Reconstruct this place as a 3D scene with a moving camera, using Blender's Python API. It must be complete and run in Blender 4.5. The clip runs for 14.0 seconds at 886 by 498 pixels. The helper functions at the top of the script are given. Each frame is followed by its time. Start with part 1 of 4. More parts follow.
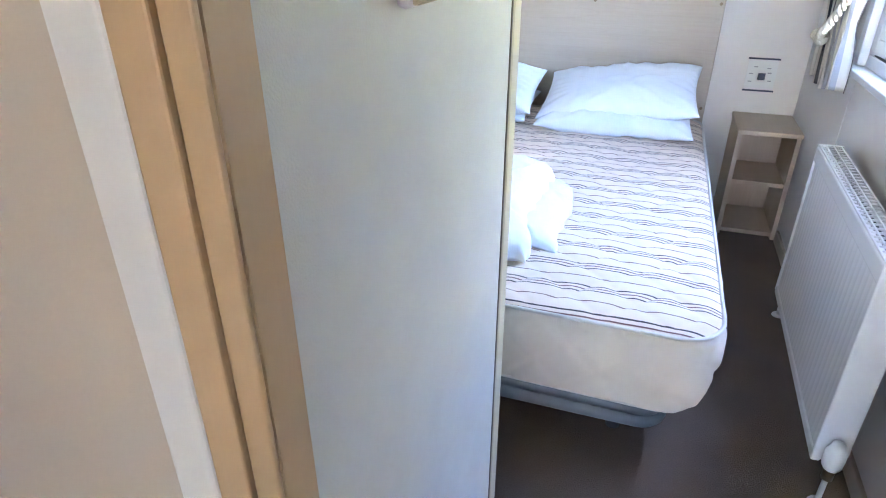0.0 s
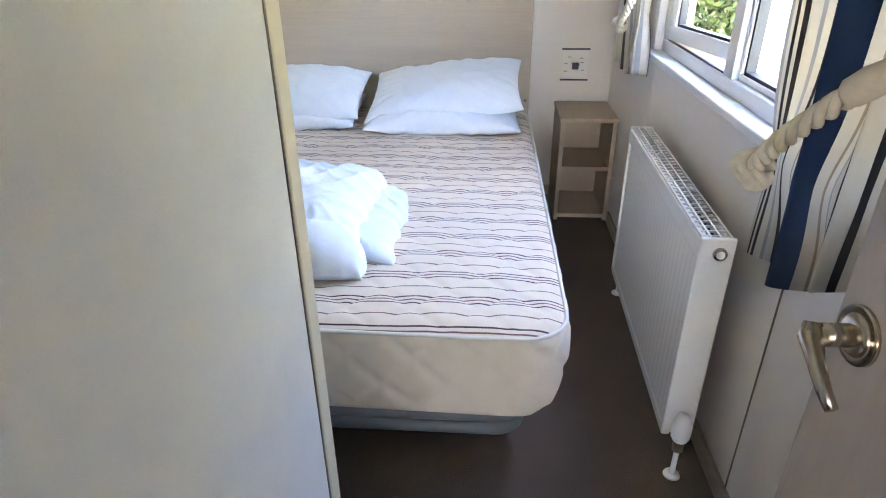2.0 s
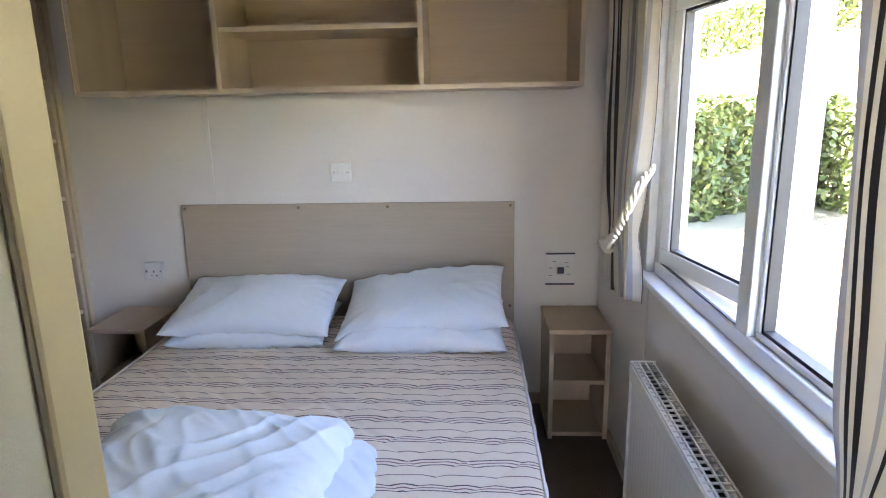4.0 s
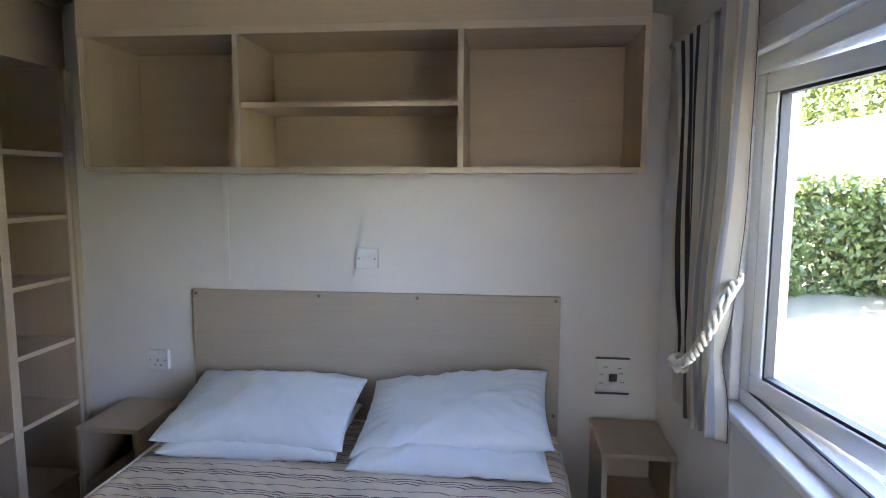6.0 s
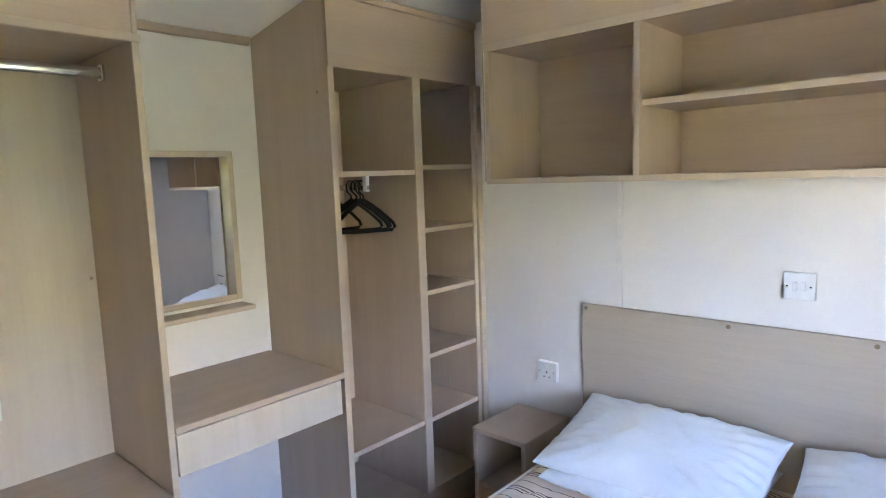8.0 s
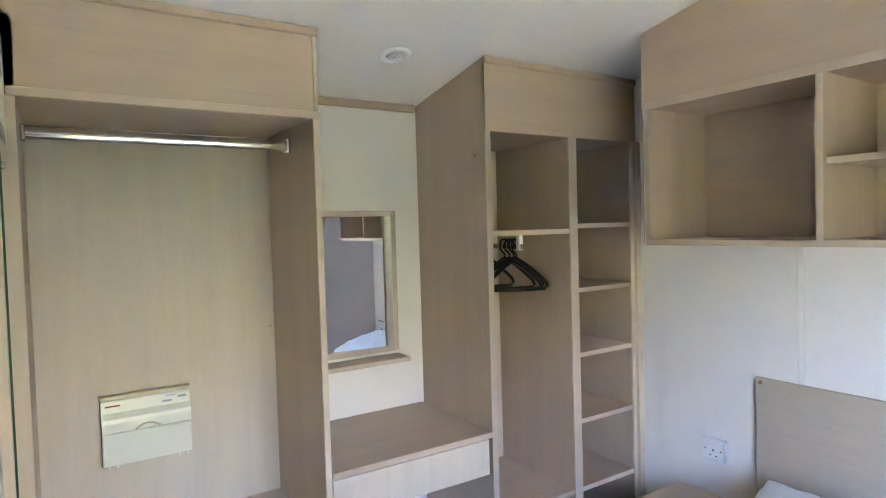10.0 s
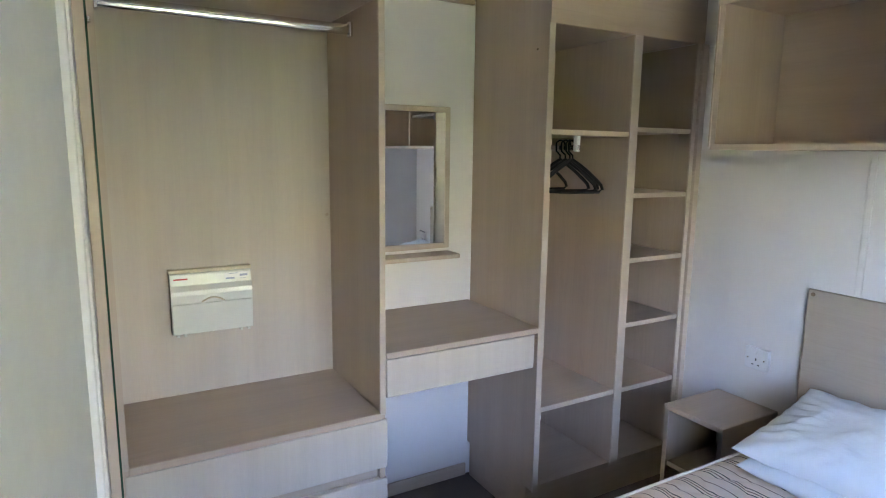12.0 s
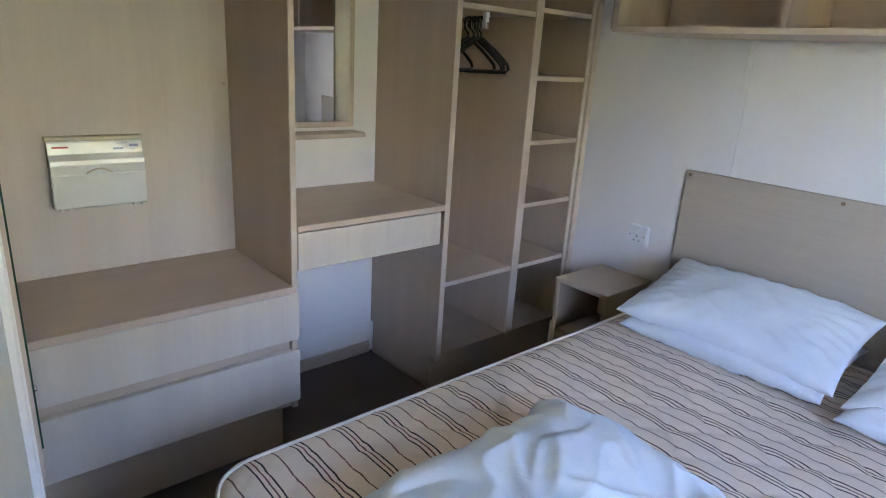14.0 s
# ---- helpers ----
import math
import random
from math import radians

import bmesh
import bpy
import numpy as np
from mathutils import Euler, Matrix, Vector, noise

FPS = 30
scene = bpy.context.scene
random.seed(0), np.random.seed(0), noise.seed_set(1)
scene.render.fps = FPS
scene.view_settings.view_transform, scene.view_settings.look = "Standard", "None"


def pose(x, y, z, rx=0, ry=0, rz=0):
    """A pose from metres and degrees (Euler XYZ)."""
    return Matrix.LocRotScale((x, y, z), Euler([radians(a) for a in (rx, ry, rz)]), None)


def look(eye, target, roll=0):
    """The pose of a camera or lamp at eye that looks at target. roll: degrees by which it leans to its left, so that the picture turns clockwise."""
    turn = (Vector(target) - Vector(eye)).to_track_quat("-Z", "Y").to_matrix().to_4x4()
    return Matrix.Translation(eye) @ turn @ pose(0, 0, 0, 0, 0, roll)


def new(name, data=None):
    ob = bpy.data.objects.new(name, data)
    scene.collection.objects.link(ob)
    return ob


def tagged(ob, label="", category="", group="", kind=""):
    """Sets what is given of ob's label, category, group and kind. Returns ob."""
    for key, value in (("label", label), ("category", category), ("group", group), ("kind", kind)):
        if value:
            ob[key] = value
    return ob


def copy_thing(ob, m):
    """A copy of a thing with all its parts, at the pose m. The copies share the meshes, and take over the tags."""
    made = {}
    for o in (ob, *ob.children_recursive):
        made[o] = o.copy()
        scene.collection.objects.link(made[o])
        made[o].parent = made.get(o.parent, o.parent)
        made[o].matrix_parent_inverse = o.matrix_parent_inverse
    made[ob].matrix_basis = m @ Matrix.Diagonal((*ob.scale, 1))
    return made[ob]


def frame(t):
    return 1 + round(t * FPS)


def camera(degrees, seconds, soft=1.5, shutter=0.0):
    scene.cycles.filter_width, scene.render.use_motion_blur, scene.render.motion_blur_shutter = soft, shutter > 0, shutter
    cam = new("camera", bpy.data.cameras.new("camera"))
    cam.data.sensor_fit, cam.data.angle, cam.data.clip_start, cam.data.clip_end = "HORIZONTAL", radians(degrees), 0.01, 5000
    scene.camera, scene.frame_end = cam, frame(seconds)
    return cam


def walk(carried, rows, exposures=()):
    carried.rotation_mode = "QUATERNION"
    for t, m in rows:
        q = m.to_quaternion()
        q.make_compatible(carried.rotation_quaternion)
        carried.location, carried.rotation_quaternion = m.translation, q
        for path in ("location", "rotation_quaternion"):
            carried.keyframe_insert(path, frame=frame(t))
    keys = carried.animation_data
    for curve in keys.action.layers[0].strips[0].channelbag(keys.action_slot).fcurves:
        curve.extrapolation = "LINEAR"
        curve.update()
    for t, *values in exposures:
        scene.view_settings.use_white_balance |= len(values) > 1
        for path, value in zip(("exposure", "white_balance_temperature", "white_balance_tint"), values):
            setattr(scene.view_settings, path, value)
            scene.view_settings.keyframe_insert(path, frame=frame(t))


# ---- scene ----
cam = camera(72.5, 14.0, 1.05)
PATH = [
    (0, (0.51, 0.088, 1.236), (-0.071, 1.76, 0.305), -0.1),
    (0.2, (0.522, 0.106, 1.237), (0.026, 1.8, 0.294), -0.8),
    (0.4, (0.537, 0.131, 1.235), (0.136, 1.849, 0.292), -0.7),
    (0.5, (0.54, 0.141, 1.234), (0.185, 1.875, 0.304), 0.0),
    (0.9, (0.536, 0.167, 1.231), (0.303, 1.927, 0.309), -0.7),
    (1, (0.547, 0.168, 1.229), (0.319, 1.929, 0.309), -1.0),
    (1.5, (0.558, 0.193, 1.225), (0.39, 1.962, 0.309), -1.5),
    (2, (0.555, 0.225, 1.204), (0.417, 1.995, 0.283), -0.6),
    (2.5, (0.567, 0.289, 1.201), (0.447, 2.06, 0.279), -0.2),
    (3, (0.563, 0.432, 1.228), (0.455, 2.208, 0.314), -0.7),
    (3.5, (0.567, 0.538, 1.29), (0.456, 2.393, 0.548), -1.3),
    (4, (0.573, 0.542, 1.361), (0.469, 2.489, 0.915), -1.1),
    (4.2, (0.569, 0.538, 1.38), (0.461, 2.496, 0.988), -0.9),
    (6.3, (0.518, 0.919, 1.419), (0.255, 2.889, 1.198), 0.7),
    (6.5, (0.498, 0.966, 1.427), (0.095, 2.911, 1.193), 0.6),
    (7, (0.44, 1.062, 1.447), (-0.406, 2.858, 1.204), -0.6),
    (7.5, (0.442, 1.112, 1.462), (-0.709, 2.729, 1.218), -1.6),
    (8, (0.409, 1.125, 1.476), (-0.93, 2.591, 1.236), -2.0),
    (8.5, (0.406, 1.131, 1.497), (-1.003, 2.532, 1.273), -1.7),
    (9, (0.421, 1.144, 1.525), (-1.101, 2.434, 1.382), -2.0),
    (9.2, (0.423, 1.156, 1.532), (-1.16, 2.374, 1.438), -2.1),
    (11.3, (0.404, 1.073, 1.47), (-1.332, 2.057, 1.329), -1.3),
    (11.5, (0.401, 1.071, 1.46), (-1.334, 2.05, 1.277), -0.7),
    (12, (0.4, 1.06, 1.424), (-1.314, 2.04, 1.104), 0.7),
    (12.5, (0.389, 1.019, 1.374), (-1.297, 2.005, 0.943), 1.5),
    (13, (0.384, 0.991, 1.368), (-1.27, 1.995, 0.863), 1.9),
    (13.5, (0.379, 0.98, 1.354), (-1.212, 2.052, 0.79), 2.6),
    (14, (0.377, 0.965, 1.325), (-1.05, 2.228, 0.717), 3.6),
]
EXPOSURES = [(0.0, 6.87, 6300, 27), (0.5, 6.92, 6600, 27), (1.0, 6.57, 6900, 23), (2.0, 6.47, 7400, 27), (3.0, 6.32, 7600, 28), (3.5, 5.94, 7500, 29), (4.2, 5.77, 7200, 30), (6.3, 5.42, 6600, 29), (6.6, 5.57, 6700, 29),
             (7.0, 6.35, 6800, 28), (7.5, 6.44, 6700, 30), (9.2, 6.65, 6400, 31), (11.3, 6.50, 6200, 31), (12.5, 6.17, 6350, 28), (13.2, 6.07, 6350, 28), (14.0, 5.97, 6450, 29)]
walk(cam, [(t, look(eye, target, roll)) for t, eye, target, roll in PATH], EXPOSURES)

# ---- world, sun and exposure ----
world = bpy.data.worlds.new("sky")
scene.world = world
world.use_nodes = True
wn = world.node_tree
sky = wn.nodes.new("ShaderNodeTexSky")
sky.sky_type, sky.sun_disc = "NISHITA", False
sky.sun_elevation, sky.sun_rotation = radians(50), radians(-70)
wn.links.new(sky.outputs["Color"], wn.nodes["Background"].inputs["Color"])
wn.nodes["Background"].inputs["Strength"].default_value = 0.10
sun = new("sun", bpy.data.lights.new("sun", "SUN"))
sun.data.energy, sun.data.angle, sun.data.color = 5.0, radians(0.5), (1.0, 0.95, 0.87)
sun.matrix_world = look((-7, 2.6, 8.8), (0, 0, 0))


# ---- materials ----
def node_mat(name, rough=0.6, metal=0.0):
    m = bpy.data.materials.new(name)
    m.use_nodes = True
    nt = m.node_tree
    b = nt.nodes["Principled BSDF"]
    b.inputs["Roughness"].default_value = rough
    b.inputs["Metallic"].default_value = metal
    return m, nt, b


def coords(nt, scale=(1, 1, 1), kind="Object"):
    tc = nt.nodes.new("ShaderNodeTexCoord")
    mp = nt.nodes.new("ShaderNodeMapping")
    mp.inputs["Scale"].default_value = scale
    nt.links.new(tc.outputs[kind], mp.inputs["Vector"])
    return mp.outputs["Vector"]


def world_coords(nt, scale=(1, 1, 1)):
    g = nt.nodes.new("ShaderNodeNewGeometry")
    mp = nt.nodes.new("ShaderNodeMapping")
    mp.inputs["Scale"].default_value = scale
    nt.links.new(g.outputs["Position"], mp.inputs["Vector"])
    return mp.outputs["Vector"]


def noise_tex(nt, vec, scale, detail=3.0, rough=0.55):
    n = nt.nodes.new("ShaderNodeTexNoise")
    n.inputs["Scale"].default_value = scale
    n.inputs["Detail"].default_value = detail
    n.inputs["Roughness"].default_value = rough
    nt.links.new(vec, n.inputs["Vector"])
    return n.outputs["Fac"]


def ramp(nt, fac, stops, mode="LINEAR"):
    r = nt.nodes.new("ShaderNodeValToRGB")
    r.color_ramp.interpolation = mode
    els = r.color_ramp.elements
    while len(els) < len(stops):
        els.new(0.5)
    for e, (p, c) in zip(els, stops):
        e.position, e.color = p, (*c, 1)
    nt.links.new(fac, r.inputs["Fac"])
    return r.outputs["Color"]


def mixc(nt, a, b, fac, mode="MIX"):
    m = nt.nodes.new("ShaderNodeMix")
    m.data_type, m.blend_type = "RGBA", mode
    for sock, v in ((m.inputs[0], fac), (m.inputs[6], a), (m.inputs[7], b)):
        if isinstance(v, (int, float)):
            sock.default_value = v
        elif isinstance(v, tuple):
            sock.default_value = (*v, 1)
        else:
            nt.links.new(v, sock)
    return m.outputs[2]


def math_node(nt, op, a, b=0.0, c=0.0):
    m = nt.nodes.new("ShaderNodeMath")
    m.operation = op
    for sock, v in zip(m.inputs, (a, b, c)):
        if isinstance(v, (int, float)):
            sock.default_value = v
        else:
            nt.links.new(v, sock)
    return m.outputs[0]


def bump(nt, b, height, strength=0.2, dist=0.002):
    n = nt.nodes.new("ShaderNodeBump")
    n.inputs["Strength"].default_value = strength
    n.inputs["Distance"].default_value = dist
    nt.links.new(height, n.inputs["Height"])
    nt.links.new(n.outputs["Normal"], b.inputs["Normal"])


def shade(c, k):
    return tuple(min(1.0, v * k) for v in c)


def plain(name, color, rough=0.5, metal=0.0, var=0.06, scale=6.0, fine=0.0, fine_scale=300.0, dist=0.001):
    """Colour with broad blotches, and a fine relief where asked."""
    m, nt, b = node_mat(name, rough, metal)
    v = world_coords(nt)
    f = noise_tex(nt, v, scale, 4)
    nt.links.new(ramp(nt, f, [(0.25, shade(color, 1 - var)), (0.75, shade(color, 1 + var))]), b.inputs["Base Color"])
    if fine:
        bump(nt, b, noise_tex(nt, v, fine_scale, 2), fine, dist)
    return m


def wood(name, c1, c2, axis, rough=0.45, streak=1.0):
    """Printed ash grain that runs along one axis (0 x, 1 y, 2 z)."""
    m, nt, b = node_mat(name, rough)
    s = [38.0, 38.0, 38.0]
    s[axis] = 1.6
    v = world_coords(nt, tuple(s))
    broad = noise_tex(nt, v, 0.32, 3, 0.6)
    fine = noise_tex(nt, v, 3.2, 5, 0.65)
    s2 = [9.0, 9.0, 9.0]
    s2[axis] = 0.9
    fig = noise_tex(nt, world_coords(nt, tuple(s2)), 0.9, 2, 0.5)
    wave = math_node(nt, "FRACT", math_node(nt, "MULTIPLY", fig, 9.0))
    col = ramp(nt, broad, [(0.3, c2), (0.7, c1)])
    col = mixc(nt, col, ramp(nt, fine, [(0.35, shade(c2, 0.86)), (0.62, c1)]), 0.17 * streak)
    col = mixc(nt, col, ramp(nt, wave, [(0.0, shade(c2, 0.9)), (0.10, c1), (1.0, c1)]), 0.16 * streak)
    nt.links.new(col, b.inputs["Base Color"])
    bump(nt, b, fine, 0.09, 0.0006)
    return m


ASH1, ASH2 = (0.555, 0.437, 0.332), (0.475, 0.370, 0.278)
ash_v = wood("ash_laminate_upright", ASH1, ASH2, 2)
ash_x = wood("ash_laminate_across", ASH1, ASH2, 0)
ash_y = wood("ash_laminate_along", ASH1, ASH2, 1)
pale_v = wood("pale_ash_front", (0.64, 0.565, 0.475), (0.56, 0.49, 0.405), 2, 0.45, 0.7)
lip = wood("ash_edge_lipping", (0.58, 0.478, 0.378), (0.52, 0.425, 0.335), 2, 0.45, 0.5)
head_mat = wood("headboard_ash", (0.50, 0.425, 0.335), (0.43, 0.355, 0.275), 0)
door_mat = wood("door_ash_emboss", (0.53, 0.475, 0.43), (0.44, 0.39, 0.35), 2, 0.5)
wall_mat = plain("wallboard_white", (0.80, 0.768, 0.735), 0.62, 0, 0.025, 3.0, 0.25, 420.0)
part_mat = plain("wallboard_textile", (0.68, 0.69, 0.645), 0.55, 0, 0.04, 14.0, 0.35, 500.0)
ceil_mat = plain("ceiling_board", (0.85, 0.84, 0.82), 0.7, 0, 0.02, 3.0, 0.15, 300.0)
trim_white = plain("trim_white", (0.80, 0.79, 0.765), 0.4, 0, 0.02, 5.0)
cream = plain("cream_edge_trim", (0.66, 0.585, 0.41), 0.4, 0, 0.05, 9.0)
frame_tan = wood("door_lining_tan", (0.62, 0.43, 0.255), (0.56, 0.38, 0.22), 2, 0.45, 0.4)
hall_mat = plain("hall_wallboard", (0.60, 0.52, 0.425), 0.6, 0, 0.03, 3.0, 0.25, 420.0)
upvc = plain("white_upvc", (0.83, 0.84, 0.85), 0.28, 0, 0.015, 4.0)
gasket = plain("black_gasket", (0.03, 0.032, 0.036), 0.5)
enamel = plain("white_enamel", (0.79, 0.785, 0.76), 0.25, 0, 0.02, 4.0)
plastic = plain("white_plastic", (0.80, 0.80, 0.79), 0.35, 0, 0.02, 8.0)
# near-black colour for the shade inside the radiator
dark_grille = plain("grille_shadow", (0.018, 0.019, 0.016), 0.7)
black_plastic = plain("black_plastic", (0.004, 0.004, 0.005), 0.6)
steel = plain("brushed_nickel", (0.56, 0.50, 0.43), 0.24, 1.0, 0.05, 30.0)
chrome = plain("chrome", (0.75, 0.75, 0.76), 0.12, 1.0, 0.03, 10.0)
base_metal = plain("grey_bed_base", (0.16, 0.185, 0.20), 0.45, 0.3, 0.08, 9.0)
dark_foot = plain("dark_foot", (0.05, 0.05, 0.055), 0.5)
cream_gloss = plain("glossy_cream_plastic", (0.77, 0.775, 0.70), 0.14, 0, 0.02, 5.0)
blue_print = plain("blue_grey_print", (0.30, 0.34, 0.46), 0.5)
navy_bar = plain("ink_bar", (0.05, 0.06, 0.10), 0.5)
red_bar = plain("red_ink", (0.45, 0.06, 0.05), 0.5)
handle_grey = plain("grey_handle", (0.62, 0.62, 0.61), 0.35)
joint_dark = plain("joint_shadow_line", (0.17, 0.145, 0.115), 0.7)
faint_ink = plain("faint_ink", (0.36, 0.36, 0.38), 0.6)
pipe_grey = plain("bronze_fitting", (0.25, 0.18, 0.12), 0.35, 0.8)

# carpet: brown tufts
carpet, nt, b = node_mat("brown_carpet", 0.95)
v = world_coords(nt)
tuft = noise_tex(nt, v, 260, 3, 0.7)
patch = noise_tex(nt, v, 5, 3)
col = ramp(nt, tuft, [(0.3, (0.075, 0.055, 0.041)), (0.7, (0.20, 0.145, 0.11))])
nt.links.new(mixc(nt, col, ramp(nt, patch, [(0.3, (0.115, 0.083, 0.062)), (0.7, (0.165, 0.12, 0.092))]), 0.5), b.inputs["Base Color"])
bump(nt, b, tuft, 0.7, 0.006)

# cotton
def cotton(name, color, rough=0.85):
    m, nt, b = node_mat(name, rough)
    v = world_coords(nt)
    nt.links.new(ramp(nt, noise_tex(nt, v, 7, 3), [(0.3, shade(color, 0.96)), (0.7, color)]), b.inputs["Base Color"])
    crease = math_node(nt, "ADD", noise_tex(nt, v, 11, 4, 0.6), math_node(nt, "MULTIPLY", noise_tex(nt, v, 900, 1), 0.03))
    bump(nt, b, crease, 0.22, 0.015)
    b.inputs["Sheen Weight"].default_value = 0.15
    return m


pillow_mat = cotton("pillow_cotton", (0.77, 0.82, 0.855))
duvet_mat = cotton("duvet_cotton", (0.76, 0.82, 0.86))

# ticking: bundles of dark, red and grey lines across a warm white ground
def ticking(name, lines):
    m, nt, b = node_mat(name, 0.9)
    g = nt.nodes.new("ShaderNodeNewGeometry")
    sp = nt.nodes.new("ShaderNodeSeparateXYZ")
    nt.links.new(g.outputs["Position"], sp.inputs[0])
    wob = noise_tex(nt, world_coords(nt, (3.2, 1.1, 1)), 1.0, 3)
    wob2 = noise_tex(nt, world_coords(nt, (10, 4, 3)), 1.0, 2)
    y = math_node(nt, "ADD", sp.outputs["Y"], math_node(nt, "MULTIPLY", wob, 0.010))
    y = math_node(nt, "ADD", y, math_node(nt, "MULTIPLY", wob2, 0.004))
    f = math_node(nt, "FRACT", math_node(nt, "DIVIDE", y, 0.1135))
    ground = (0.82, 0.685, 0.56) if lines else (0.86, 0.78, 0.67)
    stops, at = [(0.0, ground)], 0.0
    for p, w, c in lines:
        stops += [(p, c), (p + w, ground)]
    col = ramp(nt, f, stops, "CONSTANT")
    if not lines:
        col = ramp(nt, noise_tex(nt, world_coords(nt), 6, 3), [(0.3, shade(ground, 0.96)), (0.7, ground)])
    nt.links.new(col, b.inputs["Base Color"])
    weave = noise_tex(nt, world_coords(nt), 700, 1)
    bump(nt, b, math_node(nt, "ADD", weave, math_node(nt, "MULTIPLY", noise_tex(nt, world_coords(nt), 40, 3), 2.0)), 0.35, 0.002)
    return m


DK, RD = (0.06, 0.042, 0.042), (0.20, 0.095, 0.085)
ticking_top = ticking("striped_ticking", [(0.365, 0.036, DK), (0.475, 0.034, RD), (0.585, 0.038, DK), (0.955, 0.03, RD)])
ticking_side = ticking("plain_ticking", [])
piping_mat = plain("mattress_piping", (0.78, 0.75, 0.69), 0.8)

# curtain: upright stripes over the cloth's own width
curtain_mat, nt, b = node_mat("striped_curtain", 0.85)
uv = coords(nt, (1, 1, 1), "UV")
sp = nt.nodes.new("ShaderNodeSeparateXYZ")
nt.links.new(uv, sp.inputs[0])
f = math_node(nt, "FRACT", math_node(nt, "MULTIPLY", sp.outputs["X"], 3.6))
CR, NV, BK, BL = (0.72, 0.67, 0.585), (0.028, 0.062, 0.125), (0.06, 0.055, 0.065), (0.37, 0.43, 0.50)
GB, BR = (0.44, 0.43, 0.45), (0.40, 0.31, 0.25)
stops = [(0.0, CR), (0.03, BR), (0.042, CR), (0.08, GB), (0.10, NV), (0.25, CR), (0.275, BR), (0.285, CR), (0.305, GB), (0.32, CR), (0.36, BK), (0.375, CR), (0.43, BK), (0.447, CR), (0.465, GB), (0.48, CR), (0.50, BK), (0.512, CR), (0.54, BL), (0.60, CR), (0.66, BK), (0.669, CR), (0.705, GB), (0.78, CR), (0.80, BK), (0.815, CR), (0.83, BK), (0.85, CR), (0.89, GB), (0.905, CR), (0.935, BK), (0.95, CR)]
nt.links.new(ramp(nt, f, stops, "CONSTANT"), b.inputs["Base Color"])
bump(nt, b, noise_tex(nt, coords(nt, (400, 400, 1), "UV"), 1.0, 2), 0.2, 0.001)
thin = nt.nodes.new("ShaderNodeBsdfTranslucent")
cloth_mix = nt.nodes.new("ShaderNodeMixShader")
cloth_mix.inputs[0].default_value = 0.38
nt.links.new(b.inputs["Base Color"].links[0].from_socket, thin.inputs["Color"])
nt.links.new(b.outputs[0], cloth_mix.inputs[1])
nt.links.new(thin.outputs[0], cloth_mix.inputs[2])
nt.links.new(cloth_mix.outputs[0], nt.nodes["Material Output"].inputs["Surface"])
rope_mat = plain("cotton_rope", (0.70, 0.64, 0.53), 0.9, 0, 0.08, 60.0, 0.5, 700.0)

# glass and mirror
glass, nt, b = node_mat("window_glass", 0.0)
mixn = nt.nodes.new("ShaderNodeMixShader")
tr = nt.nodes.new("ShaderNodeBsdfTransparent")
gl = nt.nodes.new("ShaderNodeBsdfGlossy")
gl.inputs["Roughness"].default_value = 0.02
tr.inputs["Color"].default_value = (0.95, 0.97, 0.96, 1)
lw = nt.nodes.new("ShaderNodeLayerWeight")
lw.inputs["Blend"].default_value = 0.5
gloss = math_node(nt, "MULTIPLY_ADD", math_node(nt, "POWER", lw.outputs["Facing"], 5.0), 0.35, 0.025)
nt.links.new(gloss, mixn.inputs[0])
nt.links.new(tr.outputs[0], mixn.inputs[1])
nt.links.new(gl.outputs[0], mixn.inputs[2])
nt.links.new(mixn.outputs[0], nt.nodes["Material Output"].inputs["Surface"])
mirror_mat = plain("mirror_silver", (0.80, 0.82, 0.82), 0.02, 1.0, 0.01, 2.0)
glass_edge = plain("green_glass_edge", (0.03, 0.075, 0.05), 0.2)

# outdoors
grass, nt, b = node_mat("lawn_grass", 0.9)
v = world_coords(nt)
nt.links.new(mixc(nt, ramp(nt, noise_tex(nt, v, 45, 4, 0.7), [(0.3, (0.10, 0.115, 0.06)), (0.7, (0.265, 0.265, 0.175))]),
                  ramp(nt, noise_tex(nt, v, 0.7, 3), [(0.35, (0.17, 0.18, 0.11)), (0.7, (0.31, 0.295, 0.21))]), 0.5), b.inputs["Base Color"])
bump(nt, b, noise_tex(nt, v, 70, 4, 0.7), 0.8, 0.05)
leaf, nt, b = node_mat("hedge_leaf", 0.5)
oi = nt.nodes.new("ShaderNodeNewGeometry")
nt.links.new(ramp(nt, oi.outputs["Random Per Island"], [(0.0, (0.035, 0.06, 0.015)), (0.6, (0.10, 0.145, 0.035)), (1.0, (0.19, 0.21, 0.08))]), b.inputs["Base Color"])
b.inputs["Transmission Weight"].default_value = 0.0
twig = plain("twig_brown", (0.13, 0.10, 0.07), 0.9)
cladding = plain("outside_cladding", (0.62, 0.60, 0.53), 0.6)


# ---- mesh helpers ----
ORIGIN = {}


def box(bm, x0, x1, y0, y1, z0, z1, bev=0.0, seg=1):
    lo, hi = Vector((min(x0, x1), min(y0, y1), min(z0, z1))), Vector((max(x0, x1), max(y0, y1), max(z0, z1)))
    m = Matrix.LocRotScale((lo + hi) / 2, None, hi - lo)
    got = bmesh.ops.create_cube(bm, size=1, matrix=m)["verts"]
    if bev:
        edges = list({e for v in got for e in v.link_edges})
        bmesh.ops.bevel(bm, geom=edges, offset=bev, segments=seg, affect="EDGES", profile=0.5)
    return bm


